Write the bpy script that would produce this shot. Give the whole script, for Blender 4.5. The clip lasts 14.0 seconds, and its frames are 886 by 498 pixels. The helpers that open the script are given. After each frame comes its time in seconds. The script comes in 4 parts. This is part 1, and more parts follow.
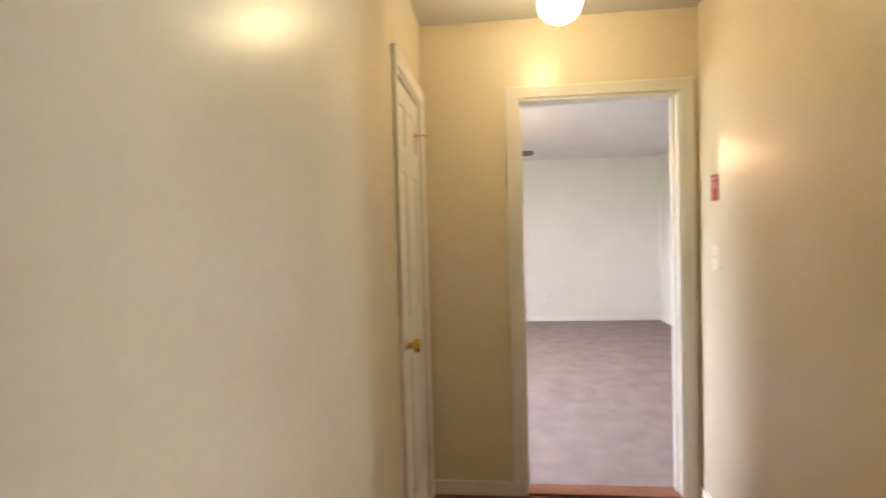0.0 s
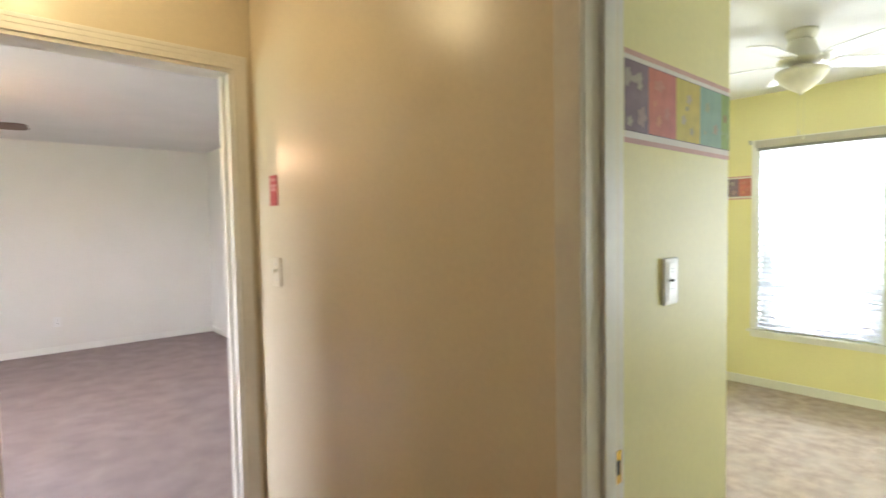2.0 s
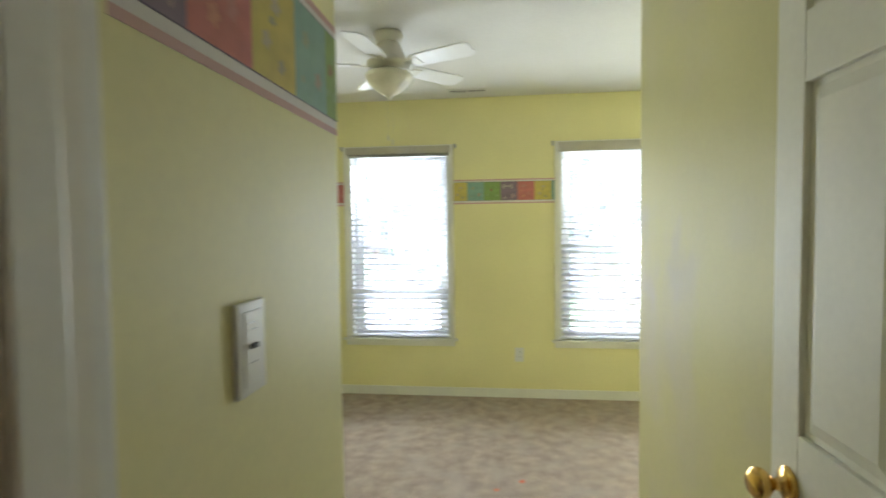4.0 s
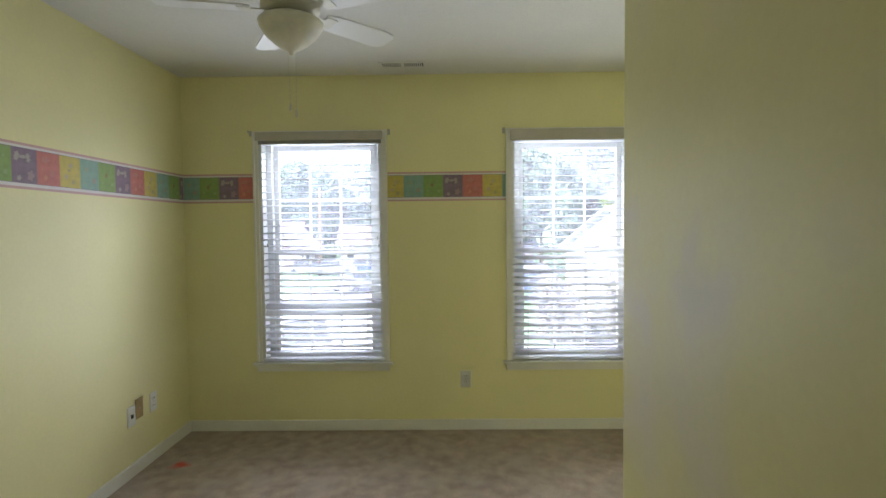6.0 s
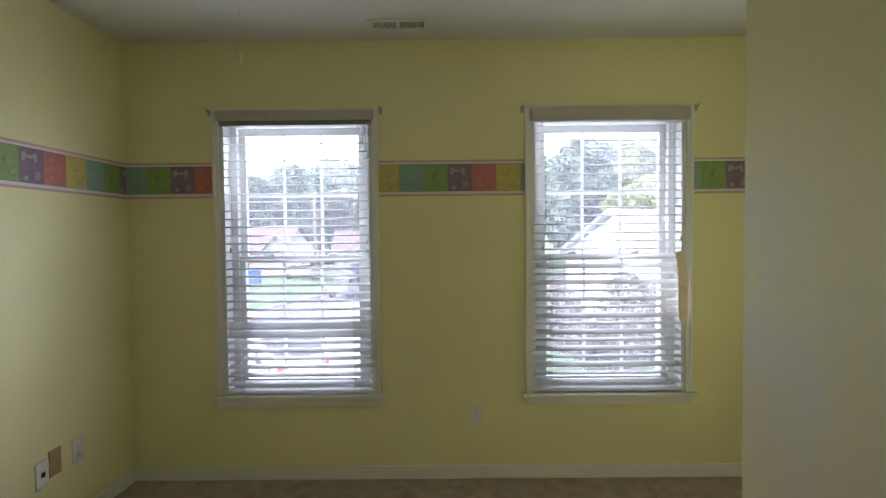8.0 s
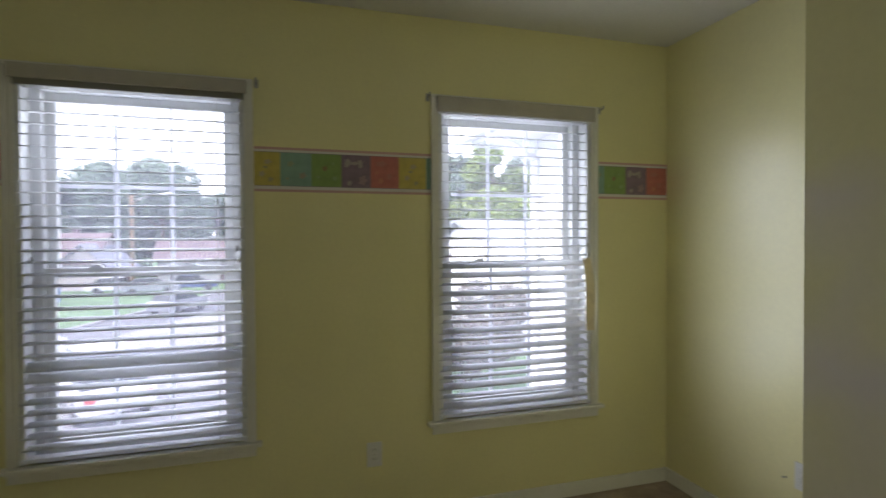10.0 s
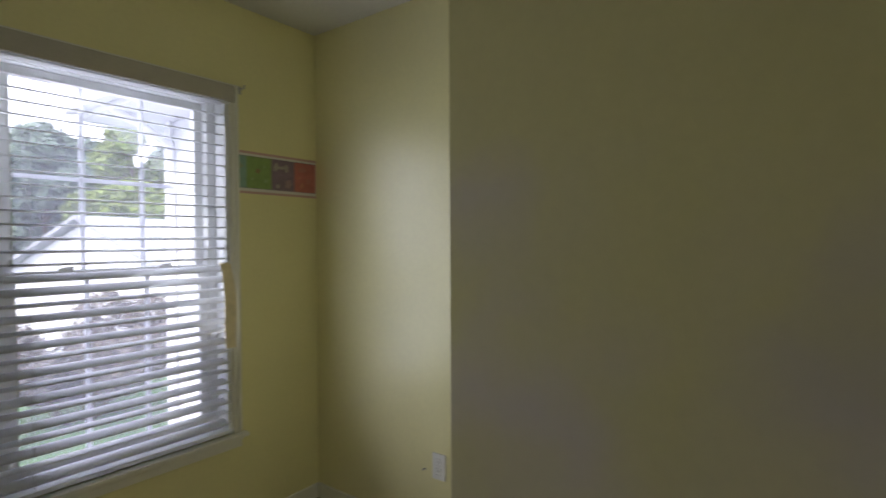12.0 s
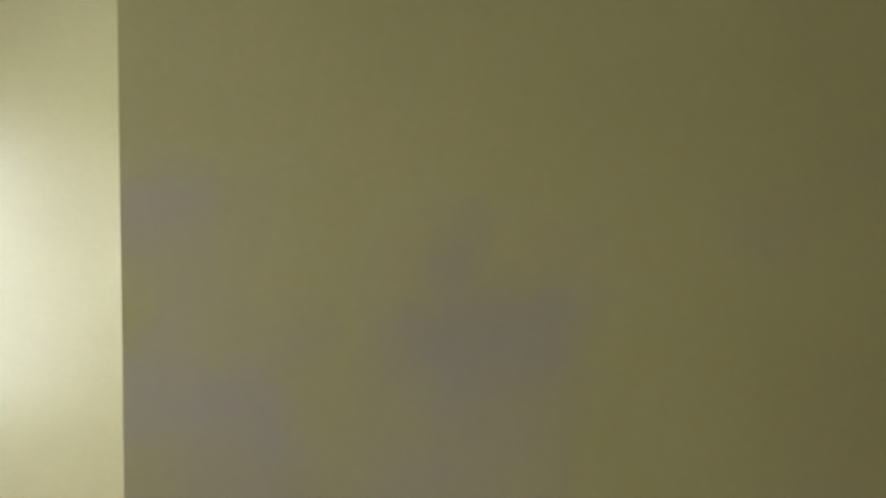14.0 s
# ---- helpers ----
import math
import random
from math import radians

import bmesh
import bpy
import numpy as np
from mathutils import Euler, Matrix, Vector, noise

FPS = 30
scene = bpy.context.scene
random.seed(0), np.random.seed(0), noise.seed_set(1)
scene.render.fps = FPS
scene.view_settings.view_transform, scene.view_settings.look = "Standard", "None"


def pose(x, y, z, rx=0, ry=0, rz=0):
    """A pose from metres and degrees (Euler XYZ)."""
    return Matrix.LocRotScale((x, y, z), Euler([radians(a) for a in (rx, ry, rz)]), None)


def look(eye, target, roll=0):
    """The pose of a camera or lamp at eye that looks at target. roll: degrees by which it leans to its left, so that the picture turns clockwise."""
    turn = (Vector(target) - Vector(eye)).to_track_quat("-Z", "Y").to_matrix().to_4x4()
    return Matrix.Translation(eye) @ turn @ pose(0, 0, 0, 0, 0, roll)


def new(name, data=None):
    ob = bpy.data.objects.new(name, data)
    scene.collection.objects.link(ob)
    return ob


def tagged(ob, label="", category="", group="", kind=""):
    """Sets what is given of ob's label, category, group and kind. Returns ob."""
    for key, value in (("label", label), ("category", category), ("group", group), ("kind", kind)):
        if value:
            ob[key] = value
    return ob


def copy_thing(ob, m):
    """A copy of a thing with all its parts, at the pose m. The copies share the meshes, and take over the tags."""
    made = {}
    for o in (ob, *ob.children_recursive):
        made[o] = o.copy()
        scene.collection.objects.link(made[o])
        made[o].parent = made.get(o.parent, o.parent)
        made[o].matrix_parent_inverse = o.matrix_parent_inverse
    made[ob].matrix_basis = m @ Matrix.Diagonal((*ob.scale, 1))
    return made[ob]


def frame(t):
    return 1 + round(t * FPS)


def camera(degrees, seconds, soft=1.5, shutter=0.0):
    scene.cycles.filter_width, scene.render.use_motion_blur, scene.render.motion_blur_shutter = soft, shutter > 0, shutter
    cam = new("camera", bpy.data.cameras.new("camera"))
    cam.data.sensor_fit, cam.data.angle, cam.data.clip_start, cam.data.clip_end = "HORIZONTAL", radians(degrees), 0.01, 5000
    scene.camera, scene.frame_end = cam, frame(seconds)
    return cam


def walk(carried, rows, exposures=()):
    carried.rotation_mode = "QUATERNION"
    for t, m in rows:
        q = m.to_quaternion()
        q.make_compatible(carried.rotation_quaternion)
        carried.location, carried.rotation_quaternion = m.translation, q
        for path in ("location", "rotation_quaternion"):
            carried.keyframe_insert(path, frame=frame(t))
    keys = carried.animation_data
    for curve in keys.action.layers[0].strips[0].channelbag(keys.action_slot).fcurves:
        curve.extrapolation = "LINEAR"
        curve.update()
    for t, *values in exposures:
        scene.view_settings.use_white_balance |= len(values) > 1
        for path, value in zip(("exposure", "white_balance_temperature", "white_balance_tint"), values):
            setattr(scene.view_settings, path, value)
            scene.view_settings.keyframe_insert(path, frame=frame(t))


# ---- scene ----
cam = camera(81.2, 14.0, soft=1.5, shutter=0.5)
PATH = [
    (0, (2.588, -4.992, 1.390), (0.601, -5.207, 1.327), -1.6),
    (0.5, (2.436, -4.963, 1.425), (0.449, -4.758, 1.334), -1.4),
    (1, (2.262, -4.901, 1.409), (0.356, -4.301, 1.344), -0.8),
    (1.5, (2.136, -4.935, 1.406), (0.429, -3.895, 1.337), -0.9),
    (2, (2.076, -4.846, 1.418), (0.568, -3.536, 1.322), -1.0),
    (2.5, (1.999, -4.674, 1.425), (0.719, -3.142, 1.311), -0.6),
    (3, (1.931, -4.500, 1.426), (0.931, -2.771, 1.324), -0.7),
    (3.5, (1.840, -4.351, 1.425), (1.227, -2.449, 1.324), -0.4),
    (4, (1.806, -4.213, 1.416), (1.573, -2.229, 1.324), -0.7),
    (4.2, (1.833, -4.150, 1.414), (1.705, -2.156, 1.322), -0.7),
    (6.5, (1.823, -3.365, 1.397), (1.799, -1.367, 1.317), -0.6),
    (7.2, (1.829, -3.121, 1.395), (1.802, -1.123, 1.316), -0.5),
    (9.3, (1.605, -2.555, 1.360), (1.823, -0.567, 1.328), -0.4),
    (9.5, (1.590, -2.517, 1.358), (1.884, -0.539, 1.327), -0.3),
    (10, (1.534, -2.420, 1.364), (2.117, -0.508, 1.331), -0.3),
    (10.5, (1.494, -2.326, 1.372), (2.417, -0.552, 1.331), -0.4),
    (11, (1.557, -2.263, 1.364), (2.738, -0.651, 1.318), -0.4),
    (11.5, (1.681, -2.200, 1.355), (3.099, -0.791, 1.310), -0.5),
    (12, (1.794, -2.178, 1.364), (3.397, -0.982, 1.328), -0.3),
    (12.5, (1.803, -2.160, 1.370), (3.589, -1.259, 1.338), -0.3),
    (13, (1.769, -2.148, 1.370), (3.681, -1.562, 1.343), -0.2),
    (14, (1.624, -2.110, 1.369), (3.614, -2.313, 1.346), -0.4),
]
walk(cam, [(t, look(eye, target, roll)) for t, eye, target, roll in PATH],
     exposures=[(0, 6.0, 6500, 8), (0.6, 5.87, 6500, 7), (1, 5.87, 6500, 7), (1.5, 5.83, 6500, 7), (2, 5.75, 6500, 6), (2.5, 5.62, 6500, 4), (3, 5.3, 6500, 3), (3.5, 5, 6500, 3), (4, 4.7, 6500, 3), (4.3, 4.55, 6500, 4), (6.5, 3.7, 6500, 10), (7.2, 3.55, 6500, 12), (9.5, 3, 6500, 12), (12, 2.65, 6500, 15), (13, 3.25, 6500, 16), (14, 3.78, 6500, 14)])

# ---- light: hazy sky and a soft sun ----
SUN_EL, SUN_AZ = 38.0, 264.0
world = bpy.data.worlds.new("world")
scene.world = world
world.use_nodes = True
wn = world.node_tree.nodes
sky = wn.new("ShaderNodeTexSky")
sky.sky_type = "NISHITA"
sky.sun_disc = False
sky.sun_elevation = radians(SUN_EL)
sky.sun_rotation = radians(SUN_AZ)
sky.dust_density = 3.0
sky.air_density = 1.0
wn["Background"].inputs["Strength"].default_value = 0.075
haze = wn.new("ShaderNodeMix")      # thin even cloud over the sky
haze.data_type = "RGBA"
haze.inputs[0].default_value = 0.85
haze.inputs[7].default_value = (7.3, 7.6, 9.1, 1)
world.node_tree.links.new(sky.outputs[0], haze.inputs[6])
world.node_tree.links.new(haze.outputs[2], wn["Background"].inputs[0])

sun_data = bpy.data.lights.new("sun", "SUN")
sun_data.energy = 0.45
sun_data.angle = radians(10)
sun_data.color = (1.0, 0.95, 0.88)
sun = new("sun", sun_data)
az, el = radians(SUN_AZ), radians(SUN_EL)
sun_dir = Vector((math.sin(az) * math.cos(el), math.cos(az) * math.cos(el), math.sin(el)))
sun.matrix_world = look(sun_dir * 60, (0, 0, 0))

# skylight entering through the two window openings, brighter from the west; the open slats throw it upwards
WINDOW_RISE = 14.0
for x in (0.9455, 2.674):
    ld = bpy.data.lights.new("window_skylight", "AREA")
    ld.shape = "RECTANGLE"
    ld.size, ld.size_y = 0.80, 1.48
    ld.energy = 0.96
    ld.spread = radians(150)
    ld.color = (0.86, 0.92, 1.0)
    new("window_skylight", ld).matrix_world = look((x, 0.001, 1.255), (x + 0.20, -1.0, 1.255 + math.tan(radians(WINDOW_RISE))))

# skylight entering through the window of the far room
ld = bpy.data.lights.new("far_window_skylight", "AREA")
ld.shape = "RECTANGLE"
ld.size, ld.size_y = 1.46, 0.96
ld.energy = 0.62
ld.color = (0.90, 0.92, 1.0)
new("far_window_skylight", ld).matrix_world = look((-1.55, -7.26, 1.35), (-1.55, -5.0, 1.2))

# ---- materials ----
HALL_LAMP = 0.52
FAR_LAMP = 1.5


def mat(name, color, rough=0.6, metal=0.0, vary=0.08, scale=3.0, fine=0.05, fine_scale=60.0, bump=0.0,
        bump_scale=200.0, per_object=0.0, spec=0.5):
    """Principled paint with stains at a large and a fine scale, and a relief."""
    m = bpy.data.materials.new(name)
    m.use_nodes = True
    nt = m.node_tree
    n, l = nt.nodes, nt.links
    b = n["Principled BSDF"]
    b.inputs["Roughness"].default_value = rough
    b.inputs["Metallic"].default_value = metal
    b.inputs["Specular IOR Level"].default_value = spec
    tc = n.new("ShaderNodeTexCoord")
    val = None
    for amount, sc in ((vary, scale), (fine, fine_scale)):
        if amount <= 0:
            continue
        tx = n.new("ShaderNodeTexNoise")
        tx.inputs["Scale"].default_value = sc
        tx.inputs["Detail"].default_value = 4
        l.new(tc.outputs["Object"], tx.inputs["Vector"])
        mr = n.new("ShaderNodeMapRange")
        mr.inputs[1].default_value, mr.inputs[2].default_value = 0.3, 0.7
        mr.inputs[3].default_value, mr.inputs[4].default_value = 1 - amount, 1 + amount
        l.new(tx.outputs["Fac"], mr.inputs[0])
        if val is None:
            val = mr.outputs[0]
        else:
            mu = n.new("ShaderNodeMath")
            mu.operation = "MULTIPLY"
            l.new(val, mu.inputs[0])
            l.new(mr.outputs[0], mu.inputs[1])
            val = mu.outputs[0]
    if per_object > 0:
        oi = n.new("ShaderNodeObjectInfo")
        mr = n.new("ShaderNodeMapRange")
        mr.inputs[3].default_value, mr.inputs[4].default_value = 1 - per_object, 1 + per_object
        l.new(oi.outputs["Random"], mr.inputs[0])
        if val is None:
            val = mr.outputs[0]
        else:
            mu = n.new("ShaderNodeMath")
            mu.operation = "MULTIPLY"
            l.new(val, mu.inputs[0])
            l.new(mr.outputs[0], mu.inputs[1])
            val = mu.outputs[0]
    if val is None:
        b.inputs["Base Color"].default_value = (*color, 1)
    else:
        mx = n.new("ShaderNodeVectorMath")
        mx.operation = "SCALE"
        mx.inputs[0].default_value = color
        l.new(val, mx.inputs["Scale"])
        l.new(mx.outputs[0], b.inputs["Base Color"])
    if bump > 0:
        tx = n.new("ShaderNodeTexNoise")
        tx.inputs["Scale"].default_value = bump_scale
        tx.inputs["Detail"].default_value = 3
        l.new(tc.outputs["Object"], tx.inputs["Vector"])
        bp = n.new("ShaderNodeBump")
        bp.inputs["Strength"].default_value = bump
        bp.inputs["Distance"].default_value = 0.004
        l.new(tx.outputs["Fac"], bp.inputs["Height"])
        l.new(bp.outputs[0], b.inputs["Normal"])
    return m


def add_scuffs(m, color, scale, low, high, amount, stretch=(1, 1, 1)):
    """Mixes patches of another colour over the base colour of m."""
    nt = m.node_tree
    n, l = nt.nodes, nt.links
    b = n["Principled BSDF"]
    src = b.inputs["Base Color"].links[0].from_socket
    tc = n.new("ShaderNodeTexCoord")
    mp = n.new("ShaderNodeMapping")
    mp.inputs["Scale"].default_value = stretch
    l.new(tc.outputs["Object"], mp.inputs["Vector"])
    tx = n.new("ShaderNodeTexNoise")
    tx.inputs["Scale"].default_value = scale
    tx.inputs["Detail"].default_value = 3
    l.new(mp.outputs[0], tx.inputs["Vector"])
    mr = n.new("ShaderNodeMapRange")
    mr.inputs[1].default_value, mr.inputs[2].default_value = low, high
    mr.inputs[4].default_value = amount
    l.new(tx.outputs["Fac"], mr.inputs[0])
    mx = n.new("ShaderNodeMix")
    mx.data_type = "RGBA"
    l.new(mr.outputs[0], mx.inputs[0])
    l.new(src, mx.inputs[6])
    mx.inputs[7].default_value = (*color, 1)
    l.new(mx.outputs[2], b.inputs["Base Color"])
    return m


def add_spot(m, color, place, radius, amount):
    """A stain with a ragged rim at a place."""
    nt = m.node_tree
    n, l = nt.nodes, nt.links
    b = n["Principled BSDF"]
    src = b.inputs["Base Color"].links[0].from_socket
    tc = n.new("ShaderNodeTexCoord")
    tx = n.new("ShaderNodeTexNoise")
    tx.inputs["Scale"].default_value = 18 if radius < 0.1 else 6
    l.new(tc.outputs["Object"], tx.inputs["Vector"])
    sc = n.new("ShaderNodeVectorMath")
    sc.operation = "SCALE"
    sc.inputs["Scale"].default_value = radius * 1.6
    l.new(tx.outputs["Color"], sc.inputs[0])
    ad = n.new("ShaderNodeVectorMath")
    l.new(tc.outputs["Object"], ad.inputs[0])
    l.new(sc.outputs[0], ad.inputs[1])
    ds = n.new("ShaderNodeVectorMath")
    ds.operation = "DISTANCE"
    l.new(ad.outputs[0], ds.inputs[0])
    ds.inputs[1].default_value = tuple(p + radius * 0.8 for p in place)
    mr = n.new("ShaderNodeMapRange")
    mr.inputs[1].default_value, mr.inputs[2].default_value = radius, radius * (0.4 if radius < 0.1 else 0.0)
    mr.inputs[4].default_value = amount
    l.new(ds.outputs["Value"], mr.inputs[0])
    mx = n.new("ShaderNodeMix")
    mx.data_type = "RGBA"
    l.new(mr.outputs[0], mx.inputs[0])
    l.new(src, mx.inputs[6])
    mx.inputs[7].default_value = (*color, 1)
    l.new(mx.outputs[2], b.inputs["Base Color"])
    return m


def glow(name, color, strength):
    m = bpy.data.materials.new(name)
    m.use_nodes = True
    b = m.node_tree.nodes["Principled BSDF"]
    b.inputs["Base Color"].default_value = (0.85, 0.83, 0.78, 1)
    b.inputs["Emission Color"].default_value = (*color, 1)
    b.inputs["Emission Strength"].default_value = strength
    return m


def pane_glass(name):
    m = bpy.data.materials.new(name)
    m.use_nodes = True
    n, l = m.node_tree.nodes, m.node_tree.links
    tr = n.new("ShaderNodeBsdfTransparent")
    tr.inputs[0].default_value = (0.985, 0.99, 0.99, 1)
    veil = n.new("ShaderNodeBsdfTranslucent")      # lilac veil standing in for glare and haze over the view
    veil.inputs[0].default_value = (0.83, 0.84, 1.0, 1)
    gl = n.new("ShaderNodeBsdfGlossy")
    gl.inputs["Roughness"].default_value = 0.03
    m1, m2 = n.new("ShaderNodeMixShader"), n.new("ShaderNodeMixShader")
    m1.inputs[0].default_value, m2.inputs[0].default_value = 0.075, 0.025
    l.new(tr.outputs[0], m1.inputs[1])
    l.new(veil.outputs[0], m1.inputs[2])
    l.new(m1.outputs[0], m2.inputs[1])
    l.new(gl.outputs[0], m2.inputs[2])
    l.new(m2.outputs[0], n["Material Output"].inputs[0])
    return m


M_YELLOW = mat("yellow_wall_paint", (0.81, 0.765, 0.44), 0.5, spec=0.35, vary=0.04, scale=1.6, fine=0.02, bump=0.10, bump_scale=140)
# yellow darkened to put this wall's shade into its colour, grey scuffs on top
M_YELLOW_SHADE_SCUFF = add_scuffs(mat("yellow_wall_paint_shaded_scuffed", (0.56, 0.52, 0.265), 0.5, spec=0.3, vary=0.05, scale=1.6, fine=0.02,
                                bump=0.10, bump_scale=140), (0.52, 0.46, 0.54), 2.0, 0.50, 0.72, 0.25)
add_spot(M_YELLOW_SHADE_SCUFF, (0.50, 0.44, 0.55), (2.44, -1.83, 1.12), 0.22, 0.50)
add_spot(M_YELLOW_SHADE_SCUFF, (0.50, 0.44, 0.55), (2.44, -1.77, 1.42), 0.12, 0.45)
add_spot(M_YELLOW_SHADE_SCUFF, (0.34, 0.31, 0.36), (2.44, -2.24, 1.26), 0.15, 0.30)
add_spot(M_YELLOW_SHADE_SCUFF, (0.50, 0.44, 0.55), (2.44, -1.86, 0.78), 0.24, 0.36)
add_spot(M_YELLOW_SHADE_SCUFF, (0.48, 0.43, 0.52), (2.44, -2.26, 1.20), 0.22, 0.46)
add_spot(M_YELLOW_SHADE_SCUFF, (0.48, 0.43, 0.52), (2.44, -2.16, 0.92), 0.24, 0.33)
M_YELLOW_GLOSS = mat("yellow_wall_paint_glossy", (0.81, 0.765, 0.45), 0.34, vary=0.04, scale=1.6, fine=0.02, bump=0.12, bump_scale=60, spec=0.8)
M_CREAM = mat("cream_hall_paint", (0.76, 0.66, 0.49), 0.27, vary=0.05, scale=1.3, fine=0.02, bump=0.10, bump_scale=120)
M_OFFWHITE = mat("off_white_wall_paint", (0.76, 0.74, 0.69), 0.6, vary=0.03, scale=1.3, fine=0.02, bump=0.06)
M_CEIL = mat("ceiling_paint", (0.71, 0.70, 0.685), 0.9, vary=0.03, scale=2, fine=0.03, fine_scale=90, bump=0.35, bump_scale=120)
M_TRIM = mat("white_trim_paint", (0.80, 0.79, 0.74), 0.35, vary=0.04, scale=4, fine=0.02)
M_TRIM_HALL = mat("cream_white_trim_paint", (0.80, 0.76, 0.68), 0.33, vary=0.05, scale=4, fine=0.02)
M_DOOR = mat("white_door_paint", (0.78, 0.77, 0.71), 0.48, spec=0.4, vary=0.04, scale=3, fine=0.02, bump=0.05, bump_scale=90)
M_CARPET = mat("beige_carpet", (0.42, 0.34, 0.285), 0.95, vary=0.20, scale=12, fine=0.28, fine_scale=170, bump=1.0, bump_scale=260, spec=0.1)
add_scuffs(M_CARPET, (0.48, 0.42, 0.38), 5.0, 0.44, 0.68, 0.5)
add_spot(M_CARPET, (0.62, 0.10, 0.08), (0.20, -0.52, 0.0), 0.06, 0.9)
add_spot(M_CARPET, (0.70, 0.16, 0.10), (1.90, -1.40, 0.0), 0.025, 0.9)
add_spot(M_CARPET, (0.70, 0.20, 0.12), (1.76, -1.50, 0.0), 0.02, 0.8)
M_CARPET_FAR = mat("mauve_carpet", (0.36, 0.30, 0.305), 0.95, vary=0.12, scale=5, fine=0.25, fine_scale=150, bump=1.0, bump_scale=240, spec=0.1)
M_WOOD = mat("red_brown_floor_wood", (0.26, 0.10, 0.055), 0.4, vary=0.25, scale=5, fine=0.15, fine_scale=70, per_object=0.2)
M_SUB = mat("subfloor", (0.2, 0.16, 0.12), 0.9)
M_SLAT = mat("white_blind_slat", (0.90, 0.90, 0.92), 0.4, vary=0.03, scale=3, fine=0.0, per_object=0.03)
_n, _l = M_SLAT.node_tree.nodes, M_SLAT.node_tree.links   # thin plastic lets some daylight through
_t = _n.new("ShaderNodeBsdfTranslucent")
_t.inputs[0].default_value = (0.80, 0.82, 0.85, 1)
_m = _n.new("ShaderNodeMixShader")
_m.inputs[0].default_value = 0.45
_l.new(_n["Principled BSDF"].outputs[0], _m.inputs[1])
_l.new(_t.outputs[0], _m.inputs[2])
_l.new(_m.outputs[0], _n["Material Output"].inputs[0])
M_GRILLE = mat("glare_white_grille_vinyl", (0.84, 0.85, 0.87), 0.4, vary=0.03, fine=0.0)   # window bars made translucent to imitate the sky's glare bleeding over them
_n, _l = M_GRILLE.node_tree.nodes, M_GRILLE.node_tree.links
_t = _n.new("ShaderNodeBsdfTranslucent")
_t.inputs[0].default_value = (0.86, 0.87, 0.92, 1)
_m = _n.new("ShaderNodeMixShader")
_m.inputs[0].default_value = 0.55
_l.new(_n["Principled BSDF"].outputs[0], _m.inputs[1])
_l.new(_t.outputs[0], _m.inputs[2])
_l.new(_m.outputs[0], _n["Material Output"].inputs[0])
M_VINYL = mat("white_window_vinyl", (0.80, 0.81, 0.82), 0.4, vary=0.04, scale=5, fine=0.02)
M_GLASS = pane_glass("window_glass")
M_HEADRAIL = mat("grey_headrail_enamel", (0.30, 0.30, 0.29), 0.5, vary=0.05, fine=0.0)
M_VALANCE = mat("beige_grey_valance", (0.50, 0.47, 0.42), 0.6, vary=0.08, scale=9, fine=0.04, fine_scale=120)
M_CORD = mat("white_cord", (0.75, 0.75, 0.72), 0.8, vary=0.0, fine=0.0)
M_BRASS = mat("polished_brass", (0.75, 0.50, 0.17), 0.22, metal=1.0, vary=0.12, scale=30, fine=0.0)
M_STEEL = mat("grey_steel", (0.45, 0.45, 0.45), 0.4, metal=0.9, vary=0.1, fine=0.0)
M_PLATE = mat("white_plate_plastic", (0.78, 0.78, 0.76), 0.35, vary=0.03, fine=0.0)
M_ALMOND = mat("almond_plate_plastic", (0.72, 0.63, 0.48), 0.4, vary=0.04, fine=0.0)
M_TAN = mat("tan_plate_plastic", (0.42, 0.29, 0.14), 0.4, vary=0.1, scale=20, fine=0.0)
M_DARK = mat("dark_slot", (0.03, 0.03, 0.03), 0.6, vary=0.0, fine=0.0)
M_REDTAG = mat("red_sign_print", (0.50, 0.07, 0.07), 0.5, vary=0.15, scale=40, fine=0.0)
M_REDTAG2 = mat("pale_red_sign_print", (0.62, 0.25, 0.22), 0.5, vary=0.15, scale=40, fine=0.0)
M_PINKTAG = mat("pink_sticker", (0.68, 0.40, 0.34), 0.6, vary=0.1, fine=0.0)
M_FAN = mat("white_fan_enamel", (0.66, 0.64, 0.56), 0.35, vary=0.05, fine=0.0)
M_BLADE = mat("white_fan_blade", (0.72, 0.72, 0.73), 0.4, vary=0.04, fine=0.0)
M_FANDARK = mat("dark_wood_fan_blade", (0.09, 0.05, 0.035), 0.4, vary=0.2, scale=12, fine=0.0)
M_BOWL = mat("frosted_glass_bowl", (0.70, 0.68, 0.60), 0.35, vary=0.12, scale=14, fine=0.0)
M_HALLGLOBE = glow("lit_globe_glass", (1.0, 0.78, 0.45), HALL_LAMP)
M_FARBOWL = glow("lit_bowl_glass", (1.0, 0.60, 0.36), FAR_LAMP)
M_STRIP = mat("beige_fabric_strip", (0.78, 0.69, 0.50), 0.85, vary=0.12, scale=20, fine=0.08, fine_scale=300)
M_PAPER = mat("border_paper_white", (0.74, 0.70, 0.68), 0.6, vary=0.04, fine=0.0)
M_PINK = mat("border_paper_pink", (0.60, 0.38, 0.36), 0.6, vary=0.06, fine=0.0)
M_LINE = mat("border_paper_line", (0.12, 0.08, 0.14), 0.6, vary=0.0, fine=0.0)
